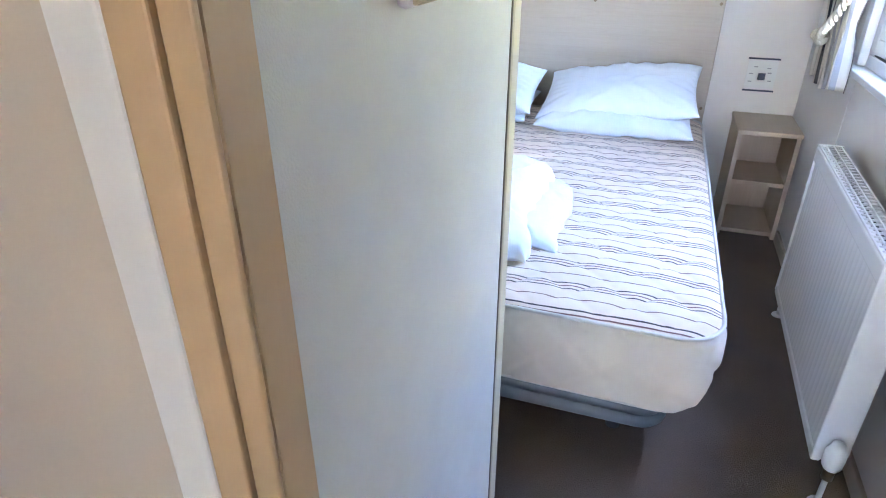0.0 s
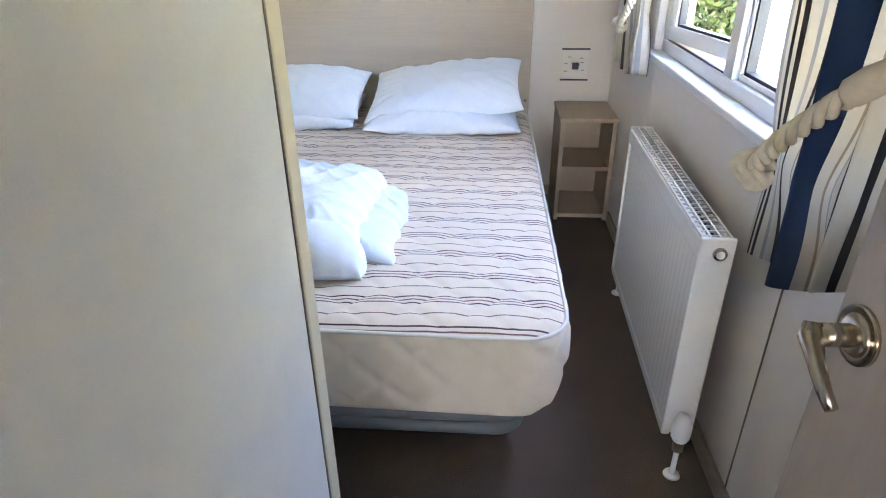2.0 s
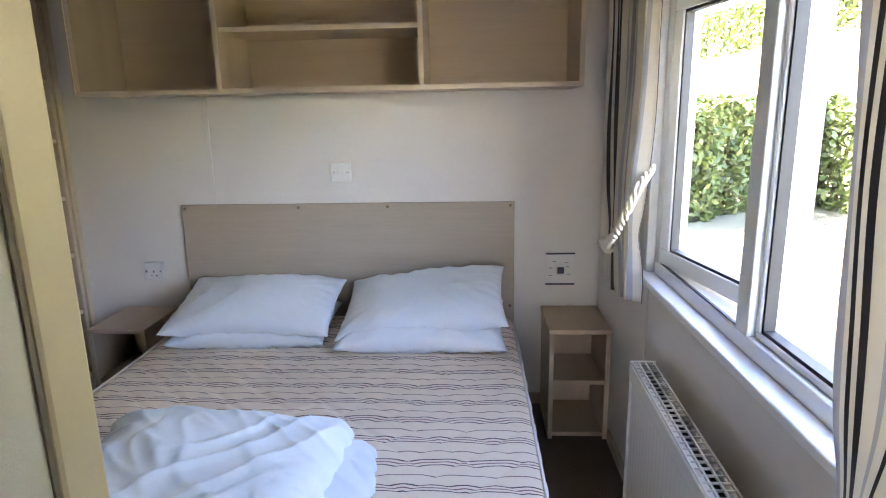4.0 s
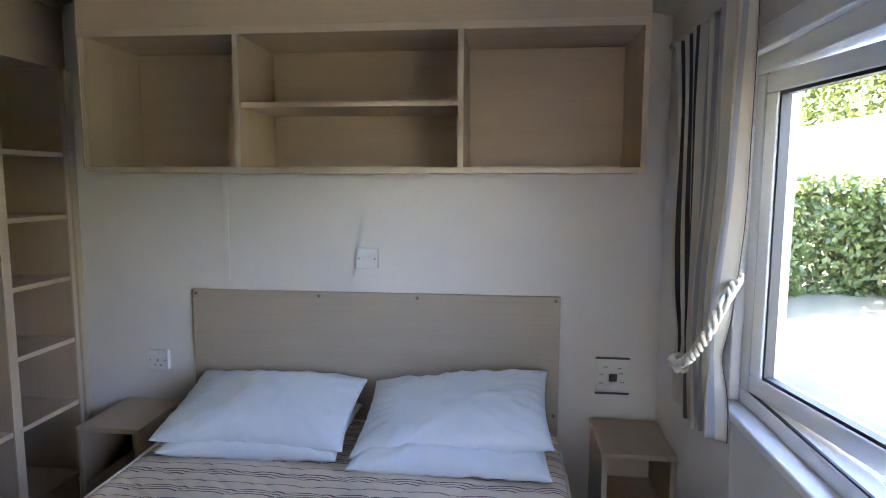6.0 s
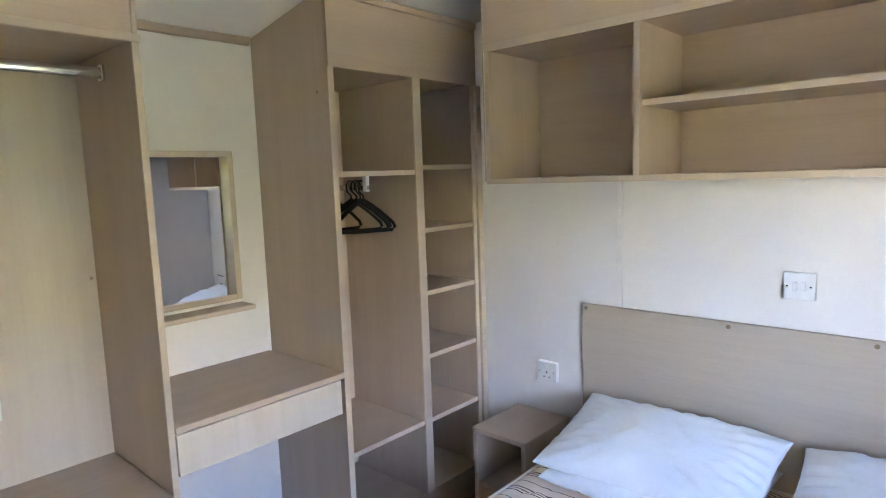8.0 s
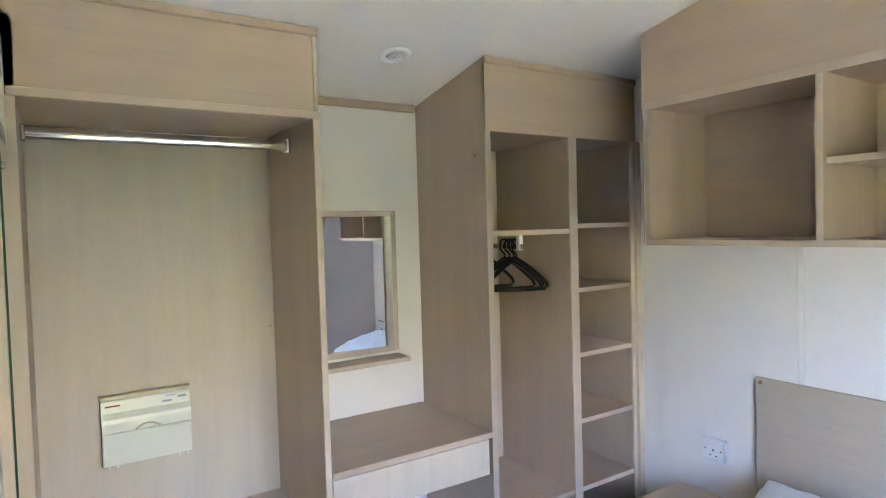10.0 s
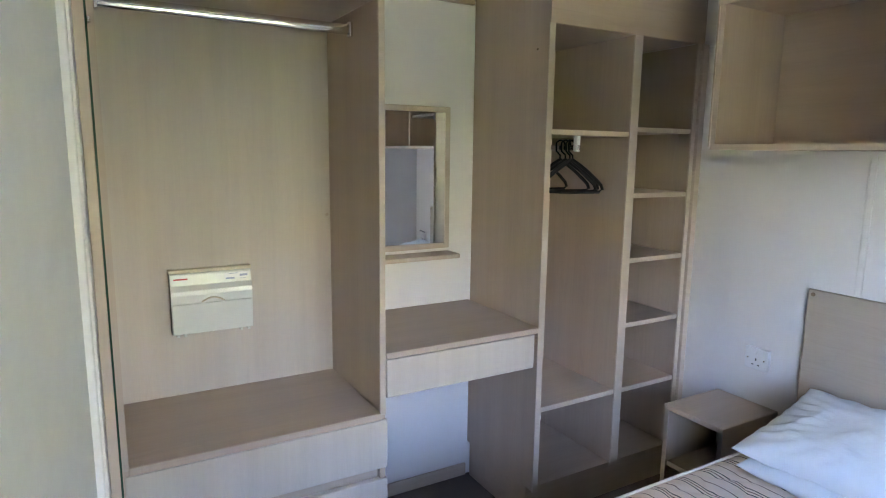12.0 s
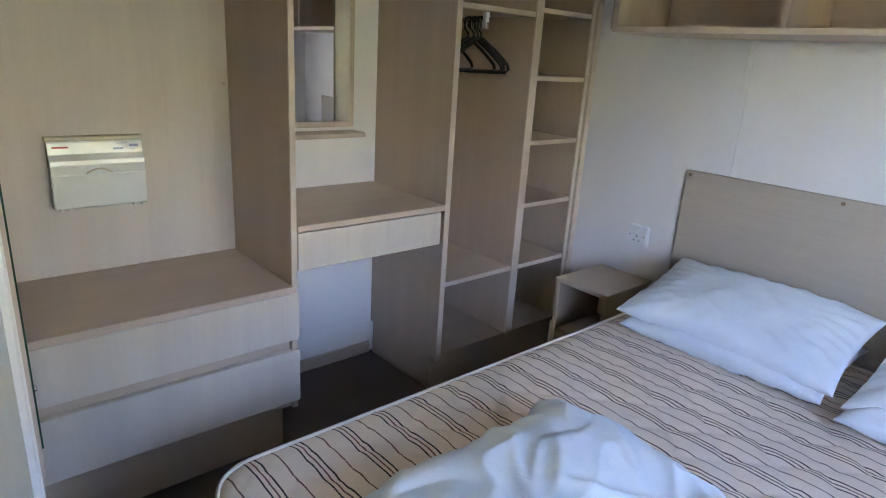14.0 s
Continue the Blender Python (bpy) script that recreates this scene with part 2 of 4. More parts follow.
def boxes(*rows, bev=0.0, seg=1):
    bm = bmesh.new()
    for r in rows:
        box(bm, *r, bev=bev, seg=seg)
    return bm


def prism(bm, pts, lo, hi, axis):
    """Extrude a closed outline of 2D points along an axis (0 x, 1 y, 2 z)."""
    def put(p, h):
        return {0: (h, p[0], p[1]), 1: (p[0], h, p[1]), 2: (p[0], p[1], h)}[axis]
    a = [bm.verts.new(put(p, lo)) for p in pts]
    c = [bm.verts.new(put(p, hi)) for p in pts]
    n = len(pts)
    bm.faces.new(a), bm.faces.new(c)
    for i in range(n):
        bm.faces.new((a[i], a[(i + 1) % n], c[(i + 1) % n], c[i]))
    bmesh.ops.recalc_face_normals(bm, faces=bm.faces[:])
    return bm


def tube(bm, pts, r, sides=8, closed=False):
    pts = [Vector(p) for p in pts]
    rings, n = [], len(pts)
    up = Vector((0.123, 0.31, 0.94))
    for i, p in enumerate(pts):
        a = pts[(i - 1) % n] if closed or i else p
        c = pts[(i + 1) % n] if closed or i < n - 1 else p
        d = (c - a).normalized()
        side = d.cross(up).normalized()
        up2 = side.cross(d).normalized()
        rr = r[i] if isinstance(r, (list, tuple)) else r
        rings.append([bm.verts.new(p + rr * (math.cos(2 * math.pi * k / sides) * side + math.sin(2 * math.pi * k / sides) * up2)) for k in range(sides)])
    for i in range(n if closed else n - 1):
        A, B = rings[i], rings[(i + 1) % n]
        for k in range(sides):
            bm.faces.new((A[k], A[(k + 1) % sides], B[(k + 1) % sides], B[k]))
    if not closed:
        bm.faces.new(rings[0][::-1]), bm.faces.new(rings[-1])
    return bm


def cyl(bm, p0, p1, r0, r1=None, sides=20):
    return tube(bm, [p0, p1], [r0, r0 if r1 is None else r1], sides)


def smooth(bm):
    for f in bm.faces:
        f.smooth = True
    return bm


def finish(name, bm, material, origin=(0, 0, 0)):
    bmesh.ops.recalc_face_normals(bm, faces=bm.faces[:])
    bm.transform(Matrix.Translation(-Vector(origin)))
    me = bpy.data.meshes.new(name)
    bm.to_mesh(me)
    bm.free()
    me.materials.append(material)
    return new(name, me)


def structure(name, bm, material, label="", category=""):
    return tagged(finish(name, bm, material), label, category, "", "structure")


def thing(name, at, label, category, group=""):
    ob = new(name)
    ob.location = at
    ORIGIN[ob.name] = Vector(at)
    return tagged(ob, label, category, group)


def part(name, bm, material, parent, label=""):
    o = ORIGIN.get(parent.name, Vector((0, 0, 0)))
    ob = finish(name, bm, material, o)
    ob.parent = parent
    ORIGIN[ob.name] = o
    return tagged(ob, label)


def single(name, bm, material, at, label, category, group=""):
    ob = finish(name, bm, material, at)
    ob.location = at
    ORIGIN[ob.name] = Vector(at)
    return tagged(ob, label, category, group)


# ---- the shell ----
EAST, WEST, NORTH = 1.13, -1.728, 3.2
RIDGE = -0.32


def ceil_z(x):
    return 2.013 + 0.19 * (x + 1.77) if x < RIDGE else 2.013 + 0.19 * (RIDGE + 1.77) - 0.19 * (x - RIDGE)


structure("floor", boxes((WEST - 0.1, EAST + 0.1, -1.7, NORTH + 0.1, -0.08, 0.0)), carpet, "dark brown short-pile carpet on the bedroom floor", "floor")
roof = [(WEST - 0.1, ceil_z(WEST - 0.1)), (RIDGE, ceil_z(RIDGE)), (EAST + 0.1, ceil_z(EAST + 0.1)), (EAST + 0.1, 2.5), (WEST - 0.1, 2.5)]
structure("ceiling", prism(bmesh.new(), roof, -1.7, NORTH + 0.1, 1), ceil_mat, "white vaulted ceiling board", "ceiling")
structure("wall_north", boxes((WEST - 0.1, EAST + 0.1, NORTH, NORTH + 0.1, 0, 2.5)), wall_mat, "white wallboard behind the bed", "wall")
structure("wall_west", boxes((WEST - 0.1, WEST, -1.7, NORTH, 0, 2.5)), wall_mat, "white wallboard behind the wardrobes", "wall")
WY0, WY1, WZ0, WZ1 = 0.98, 2.44, 0.845, 1.72
structure("wall_east", boxes((EAST, EAST + 0.1, -1.7, WY0, 0, 2.5), (EAST, EAST + 0.1, WY1, NORTH, 0, 2.5),
                             (EAST, EAST + 0.1, WY0, WY1, 0, WZ0), (EAST, EAST + 0.1, WY0, WY1, WZ1, 2.5)), wall_mat, "white wallboard with the bedroom window", "wall")
# partition beside the door, its end trim, and the wall that runs on to the wardrobes
PX, PY = 0.338, 0.832
structure("wall_partition", boxes((PX - 0.05, PX, 0.312, PY, 0, 2.45)), part_mat, "pale green-grey textured wallboard partition", "wall")
structure("trim_partition", boxes((PX - 0.048, PX + 0.003, PY, PY + 0.040, 0, 2.4), bev=0.004, seg=2), cream, "cream edge trim on the partition end", "trim")
structure("trim_groove", boxes((PX - 0.02, PX + 0.0015, PY - 0.004, PY, 0, 2.4)), joint_dark, "dark joint beside the cream trim", "trim")
structure("wall_south", prism(bmesh.new(), [(PX - 0.05, PY + 0.028), (-0.75, 1.024), (-0.75, 0.95), (PX - 0.05, 0.75)], 0, 2.45, 2), part_mat, "pale wallboard beside the wardrobe", "wall")
structure("wall_return", boxes((WEST, -0.75, 0.95, 1.04, 0, 2.45)), wall_mat, "white wallboard behind the long mirror", "wall")
structure("trim_corner", boxes((-0.762, -0.742, 1.0, 1.036, 0, 2.3), bev=0.006, seg=3), trim_white, "white rounded corner trim", "trim")
# hall side of the doorway
DX0, DX1, DY0, DY1, DTOP = 0.3465, 1.02, 0.290, 0.312, 1.96
structure("wall_hall", boxes((-0.6, DX0 - 0.02, DY0, DY1, 0, 2.45), (DX1 + 0.02, EAST, DY0, DY1, 0, 2.45), (DX0 - 0.02, DX1 + 0.02, DY0, DY1, DTOP + 0.02, 2.45)), hall_mat, "beige hall wallboard round the doorway", "wall")
structure("wall_hall_west", boxes((-0.7, -0.6, -1.7, DY1, 0, 2.45)), hall_mat, "beige hall wallboard", "wall")
# unseen doorway, added so that daylight from behind reaches the hall and bed
structure("wall_hall_south", boxes((-0.7, 0.1, -1.7, -1.6, 0, 2.45), (0.85, EAST, -1.7, -1.6, 0, 2.45), (0.1, 0.85, -1.7, -1.6, 1.96, 2.45)), hall_mat, "unseen hall wallboard with a doorway added to let in daylight", "wall")
# unseen room, added: its openings light the hall, its bulk shades the lawn
LX0, LX1, LY0, LY1 = WEST - 0.1, EAST + 0.1, -7.0, -1.701
structure("floor_unseen_room", boxes((LX0, LX1, LY0, LY1, -0.08, 0.0)), carpet, "brown carpet of the unseen room added beyond the hall", "floor")
structure("ceiling_unseen_room", boxes((LX0, LX1, LY0, LY1, 2.3, 2.5)), ceil_mat, "white ceiling of the unseen room added beyond the hall", "ceiling")
structure("wall_unseen_room_south", boxes((LX0 + 0.1, LX1 - 0.1, LY0, LY0 + 0.1, 0, 0.9), (LX0 + 0.1, LX1 - 0.1, LY0, LY0 + 0.1, 1.9, 2.3), (LX0 + 0.1, -1.2, LY0, LY0 + 0.1, 0.9, 1.9), (0.6, LX1 - 0.1, LY0, LY0 + 0.1, 0.9, 1.9)), hall_mat, "unseen added wallboard with a wide opening that lets daylight into the hall", "wall")
for wall_name, x in (("wall_unseen_room_west", LX0), ("wall_unseen_room_east", LX1 - 0.1)):
    structure(wall_name, boxes((x, x + 0.1, LY0, LY1, 0, 0.95), (x, x + 0.1, LY0, LY1, 1.8, 2.3), (x, x + 0.1, LY0, -5.4, 0.95, 1.8), (x, x + 0.1, -3.9, LY1, 0.95, 1.8)), hall_mat, "unseen added wallboard with an opening that lets daylight into the hall", "wall")
structure("door_lining", boxes((DX0 - 0.02, DX0, DY0 - 0.004, DY1 + 0.004, 0, DTOP), (DX1, DX1 + 0.02, DY0 - 0.004, DY1 + 0.004, 0, DTOP),
                               (DX0 - 0.02, DX1 + 0.02, DY0 - 0.004, DY1 + 0.004, DTOP, DTOP + 0.02)), frame_tan, "tan wood door lining", "door frame")
structure("architrave", boxes((DX0 - 0.0175, DX0 - 0.0005, DY0 - 0.009, DY0 - 0.0045, 0, DTOP + 0.05), (DX0 - 0.0445, DX0 - 0.0215, DY0 - 0.009, DY0 - 0.0005, 0, DTOP + 0.05),
                              (DX1 + 0.004, DX1 + 0.06, DY0 - 0.009, DY0 - 0.0045, 0, DTOP + 0.05), bev=0.0015, seg=2), frame_tan, "tan wood door architrave with a groove", "trim")
structure("trim_hall", boxes((DX0 - 0.078, DX0 - 0.0455, DY0 - 0.008, DY0 - 0.0005, 0, 2.3), bev=0.0035, seg=3), trim_white, "white strip beside the architrave", "trim")


structure("wall_filler", boxes((WEST, -1.262, 1.0405, 1.0615, 0, 2.06)), wall_mat, "white filler beside the wardrobe", "wall")
# joint strips, skirtings, cornices
structure("trim_joint_north", boxes((-0.612, -0.590, NORTH - 0.004, NORTH, 0, 2.2), bev=0.0015), wall_mat, "white cover strip on a wallboard joint", "trim")
structure("trim_joint_east", boxes((EAST - 0.003, EAST, 1.264, 1.2665, 0, 0.9)), joint_dark, "thin dark joint between wallboards", "trim")
structure("trim_joint_east_far", boxes((EAST - 0.002, EAST, 2.43, 2.433, 0, 0.82)), trim_white, "fine joint between wallboards", "trim")
structure("trim_corner_north", boxes((-1.262, -1.238, NORTH - 0.033, NORTH, 0, 1.851), bev=0.003), lip, "pale corner strip beside the shelves", "trim")
structure("baseboard", boxes((EAST - 0.012, EAST, 0.35, 2.86, 0, 0.055), (WEST, WEST + 0.012, 1.80, 2.40, 0, 0.055), (-0.8, 0.88, NORTH - 0.012, NORTH, 0, 0.055), bev=0.002), ash_y, "low wood-effect skirting board", "baseboard")
structure("trim_cornice", boxes((WEST, WEST + 0.02, 1.80, 2.40, 1.992, 2.022), bev=0.003), ash_y, "wood-effect cornice strip over the dressing table", "trim")

# ---- window ----
window = tagged(new("window_1"), "white plastic casement window with two panes, closed", "window", "", "structure")
FX0, FX1 = EAST + 0.015, EAST + 0.075
part("window_frame", boxes((FX0, FX1, WY0, WY1, WZ0, WZ0 + 0.04), (FX0, FX1, WY0, WY1, WZ1 - 0.05, WZ1), (FX0, FX1, WY0, WY0 + 0.05, WZ0 + 0.04, WZ1 - 0.05),
                           (FX0, FX1, WY1 - 0.05, WY1, WZ0 + 0.04, WZ1 - 0.05), (FX0 - 0.004, FX1, 1.765, 1.825, WZ0 + 0.04, WZ1 - 0.05), bev=0.004, seg=2), upvc, window)


def sash(y0, y1, x0, x1, z0, z1, w, name, swing=0.0):
    """A glazed frame; swing: degrees that it stands open, turned about its edge at y1."""
    m = Matrix.Translation((x1, y1, 0)) @ Matrix.Rotation(radians(swing), 4, "Z") @ Matrix.Translation((-x1, -y1, 0))

    def turned(bm):
        bm.transform(m)
        return bm
    s = part(name, turned(boxes((x0, x1, y0, y1, z0, z0 + w), (x0, x1, y0, y1, z1 - w, z1), (x0, x1, y0, y0 + w, z0 + w, z1 - w), (x0, x1, y1 - w, y1, z0 + w, z1 - w), bev=0.003, seg=2)), upvc, window)
    g = 0.008
    part("gasket", turned(boxes((x0 + 0.006, x0 + 0.03, y0 + w, y1 - w, z0 + w, z0 + w + g), (x0 + 0.006, x0 + 0.03, y0 + w, y1 - w, z1 - w - g, z1 - w),
                                (x0 + 0.006, x0 + 0.03, y0 + w, y0 + w + g, z0 + w, z1 - w), (x0 + 0.006, x0 + 0.03, y1 - w - g, y1 - w, z0 + w, z1 - w))), gasket, s, "black rubber gasket")
    p = part("pane", turned(boxes((x0 + 0.02, x0 + 0.026, y0 + w + 0.002, y1 - w - 0.002, z0 + w + 0.002, z1 - w - 0.002))), glass, s, "clear glass pane")
    p.visible_shadow = False
    return s, turned


casement, swung = sash(1.829, 2.388, FX0 - 0.002, FX1 - 0.005, WZ0 + 0.046, WZ1 - 0.054, 0.046, "casement", 9.0)
sash(WY0 + 0.052, 1.763, FX0 + 0.012, FX1 - 0.005, WZ0 + 0.042, WZ1 - 0.052, 0.014, "fixed_light")
part("weather_seal", boxes((FX0 + 0.004, FX0 + 0.010, 1.826, WY1 - 0.051, WZ0 + 0.0405, WZ0 + 0.045), (FX0 + 0.004, FX0 + 0.010, WY1 - 0.0505, WY1 - 0.046, WZ0 + 0.05, WZ1 - 0.051)), gasket, window, "black rubber weather seal")
for zc in (1.06, 1.42):
    hb = bmesh.new()
    box(hb, FX0 - 0.018, FX0 - 0.002, 1.876, 1.894, zc - 0.022, zc + 0.030, 0.004, 2)
    part("window_handle", swung(hb), handle_grey, casement, "pale grey casement handle")
    hb = bmesh.new()
    smooth(tube(hb, [(FX0 - 0.022, 1.885, zc + 0.020), (FX0 - 0.040, 1.885, zc + 0.008), (FX0 - 0.052, 1.885, zc - 0.03), (FX0 - 0.048, 1.885, zc - 0.085)], [0.006, 0.0075, 0.007, 0.0055], 10))
    part("handle_grip", swung(hb), handle_grey, casement, "pale grey curved grip")
part("window_sill", boxes((EAST - 0.035, EAST + 0.02, WY0 - 0.04, WY1 + 0.04, 0.822, 0.846), bev=0.006, seg=3), upvc, window, "white window sill")
part("window_trim", boxes((EAST - 0.012, EAST + 0.016, WY0 - 0.045, WY0 + 0.004, 0.847, WZ1 + 0.05), (EAST - 0.012, EAST + 0.016, WY1 - 0.004, WY1 + 0.045, 0.847, WZ1 + 0.05),
                          (EAST - 0.012, EAST + 0.016, WY0 + 0.005, WY1 - 0.005, WZ1 - 0.004, WZ1 + 0.05), bev=0.004, seg=2), upvc, window, "white window surround")

# ---- bedroom door, swung open towards the window wall ----
DW, DT, DH = 0.548, 0.035, 1.95
door = tagged(new("door_1"), "pale wood-effect bedroom door standing open", "door", "", "structure")
door.matrix_world = pose(1.012, 0.345, 0.0, 0, 0, 91.6)
ORIGIN[door.name] = Vector((0, 0, 0))
part("door_leaf", boxes((0.0, DW, -DT, 0.0, 0.008, DH), bev=0.002), door_mat, door)
hx, hz = DW - 0.05, 0.782
hb = bmesh.new()
cyl(hb, (hx, 0.0, hz), (hx, 0.006, hz), 0.037, 0.037, 32)
cyl(hb, (hx, 0.006, hz), (hx, 0.013, hz), 0.035, 0.02, 32)
cyl(hb, (hx, 0.013, hz), (hx, 0.050, hz), 0.0145, 0.0145, 24)
rose = part("handle_rose", smooth(hb), steel, door, "round brushed nickel rose")
hb = bmesh.new()
tube(hb, [(hx + 0.006, 0.055, hz + 0.014), (hx - 0.002, 0.058, hz), (hx - 0.025, 0.061, hz - 0.013), (hx - 0.058, 0.062, hz - 0.034), (hx - 0.078, 0.060, hz - 0.046)], [0.010, 0.0145, 0.0105, 0.0085, 0.0075], 12)
part("lever", smooth(hb), steel, door, "worn brushed nickel lever")

# ---- thermostat box on the partition ----
tb = thing("wall_box", (PX, 0.51, 1.19), "small cream plastic box fixed to the partition", "wall box")
part("case", boxes((PX, PX + 0.012, 0.486, 0.562, 1.19, 1.28), bev=0.004, seg=2), plastic, tb)
part("cover", boxes((PX + 0.012, PX + 0.015, 0.488, 0.560, 1.192, 1.278), bev=0.003, seg=2), cream, tb, "cream front cover")


# ---- fitted furniture along the west wall ----
WF = -1.255
T = 0.018
# wardrobe over two drawers
L0, L1 = 1.062, 1.803
wl = thing("wardrobe", (-1.5, 1.43, 0.0), "open ash-effect wardrobe over two wide drawers", "wardrobe", "fitted bedroom furniture")
part("side_panel", boxes((WEST + 0.01, WF, L0, L0 + T, 0.10, 2.03)), ash_v, wl)
part("side_panel", boxes((WEST + 0.01, WF - 0.002, L1 - T, L1, 0.168, 2.03)), ash_v, wl)
part("back_panel", boxes((-1.706, -1.694, L0 + T, L1 - T, 0.60, 1.95)), pale_v, wl, "pale ash-effect back panel")
part("seat_board", boxes((-1.694, WF + 0.012, L0 + T, L1 - T, 0.588, 0.610), bev=0.002), ash_y, wl)
part("top_board", boxes((-1.694, WF - 0.02, L0 + T, L1 - T, 1.85, 1.868)), ash_y, wl)
fz = [(L0, 1.868), (L1 - 0.014, 1.868), (L1 - 0.014, 2.10), (L0, 2.10)]
part("fascia", prism(bmesh.new(), fz, WF - T, WF, 0), ash_y, wl, "ash-effect top fascia with flat grain")
part("fascia_end", boxes((WEST + 0.01, WF + 0.004, L1 - 0.013, L1, 1.8685, 2.09), bev=0.002), lip, wl)
part("cornice", boxes((WF - 0.01, WF + 0.012, L0, L1 + 0.004, 2.083, 2.107), bev=0.003), ash_y, wl)
part("head_strip", boxes((WF - 0.002, WF + 0.006, L0, L1 + 0.004, 1.846, 1.868), bev=0.002), lip, wl)
part("edge_strip", boxes((WF - 0.001, WF + 0.004, L1 - T, L1, 0.60, 1.845)), lip, wl)
part("edge_strip", boxes((WF - 0.001, WF + 0.004, L0, L0 + T, 0.60, 1.845)), lip, wl)
part("plinth", boxes((WEST + 0.02, WF - 0.06, L0 + 0.004, L1 - 0.03, 0.0, 0.16)), ash_y, wl)
part("carcass", boxes((-1.70, WF - 0.03, L0 + T, L1 - T, 0.16, 0.58)), dark_foot, wl)
part("drawer_rail", boxes((WF - 0.028, WF - 0.022, L0 + T, L1 - T, 0.165, 0.583)), ash_y, wl)
for z0, z1 in ((0.420, 0.583), (0.195, 0.383)):
    part("drawer_front", boxes((WF - 0.018, WF + 0.004, L0 + 0.008, L1 + 0.006, z0, z1), bev=0.002), pale_v, wl, "pale ash-effect drawer front")
rb = bmesh.new()
oval = [(-1.462 + 0.008 * math.cos(a), 1.795 + 0.016 * math.sin(a)) for a in np.linspace(0, 2 * math.pi, 25)[:-1]]
rails = [[rb.verts.new((x, y, z)) for x, z in oval] for y in (L0 + T, L1 - T)]
for k in range(24):
    rb.faces.new((rails[0][k], rails[0][(k + 1) % 24], rails[1][(k + 1) % 24], rails[1][k]))
part("hanging_rail", smooth(rb), chrome, wl, "chrome hanging rail")
for y in (L0 + T, L1 - T - 0.012):
    part("rail_socket", boxes((-1.476, -1.448, y, y + 0.012, 1.772, 1.818), bev=0.004, seg=2), chrome, wl)

for y, z, x in [(L1 - T - 0.012, 1.193, -1.694)]:
    sb = bmesh.new()
    cyl(sb, (x, y, z), (x + 0.003, y, z), 0.006, 0.005, 12)
    part("screw_cap", smooth(sb), lip, wl)

# dressing table
D0, D1 = L1 + 0.001, 2.402
dt = thing("dressing_table", (-1.5, 2.1, 0.63), "ash-effect dressing table top with one drawer, fixed between wardrobes", "dressing table", "fitted bedroom furniture")
part("tabletop", boxes((WEST + 0.002, WF + 0.01, D0, D1, 0.782, 0.802), bev=0.002), ash_y, dt)
part("drawer_front", boxes((WF - 0.018, WF + 0.002, D0 + 0.004, D1 - 0.012, 0.652, 0.776), bev=0.002), pale_v, dt, "pale ash-effect drawer front")
part("drawer_box", boxes((WEST + 0.2, WF - 0.02, D0 + 0.03, D1 - 0.03, 0.665, 0.778)), ash_y, dt)

# wardrobe with a shelf tower
R0, RM, R1, TM, TR = 2.41, 2.802, 3.18, 0.040, 0.034
wr = thing("wardrobe", (-1.5, 2.8, 0.0), "open ash-effect wardrobe with a narrow tower of shelves", "wardrobe", "fitted bedroom furniture")
part("side_panel", prism(bmesh.new(), [(WEST + 0.004, 0.155), (WF, 0.155), (WF, ceil_z(WF) - 0.004), (WEST + 0.004, ceil_z(WEST) - 0.002)], R0, R0 + T, 1), ash_v, wr)
part("divider", boxes((WEST + 0.03, WF - 0.002, RM, RM + TM, 0.16, 1.85)), ash_v, wr)
part("side_panel", boxes((WEST + 0.02, WF - 0.002, R1 - TR, R1, 0.16, 1.85)), ash_v, wr)
part("back_panel", boxes((WEST + 0.02, WEST + 0.03, R0 + 0.06, R1 - TR, 0.20, 1.85)), ash_v, wr)
part("back_strip", boxes((WEST + 0.022, WEST + 0.036, R0 + T, R0 + 0.058, 0.49, 1.75)), lip, wr, "pale upright strip inside the bay")
part("base_board", boxes((WEST + 0.02, WF - 0.004, R0 + T, R1 - TR, 0.155, 0.175)), ash_y, wr)
part("top_board", boxes((WEST + 0.02, WF - 0.02, R0 + T, R1 - TR, 1.852, 1.868)), ash_y, wr)
part("fascia", prism(bmesh.new(), [(R0, 1.852), (NORTH - 0.012, 1.852), (NORTH - 0.012, 2.09), (R0, 2.09)], WF - T + 0.002, WF + 0.001, 0), ash_y, wr, "ash-effect top fascia")
part("cornice", boxes((WF - 0.01, WF + 0.012, R0 - 0.004, NORTH - 0.012, 2.083, 2.107), bev=0.003), ash_y, wr)
part("plinth", boxes((WEST + 0.02, WF - 0.05, R0 + 0.004, R1, 0.0, 0.155)), ash_y, wr)
part("edge_strip", boxes((WF - 0.001, WF + 0.004, R0 - 0.006, R0 + T, 0.155, 1.851)), lip, wr)
part("edge_strip", boxes((WF - 0.001, WF + 0.004, RM, RM + TM, 0.175, 1.851)), lip, wr)
part("edge_strip", boxes((WF - 0.001, WF + 0.004, R1 - TR, R1, 0.155, 1.851)), lip, wr)


def shelf_in(th, y0, y1, z, front=WF - 0.004):
    s = part("shelf", boxes((WEST + 0.031, front, y0, y1, z - T, z), bev=0.001), ash_y, th)
    part("shelf_edge", boxes((front, front + 0.003, y0, y1, z - T, z)), lip, s, "pale edge lipping")


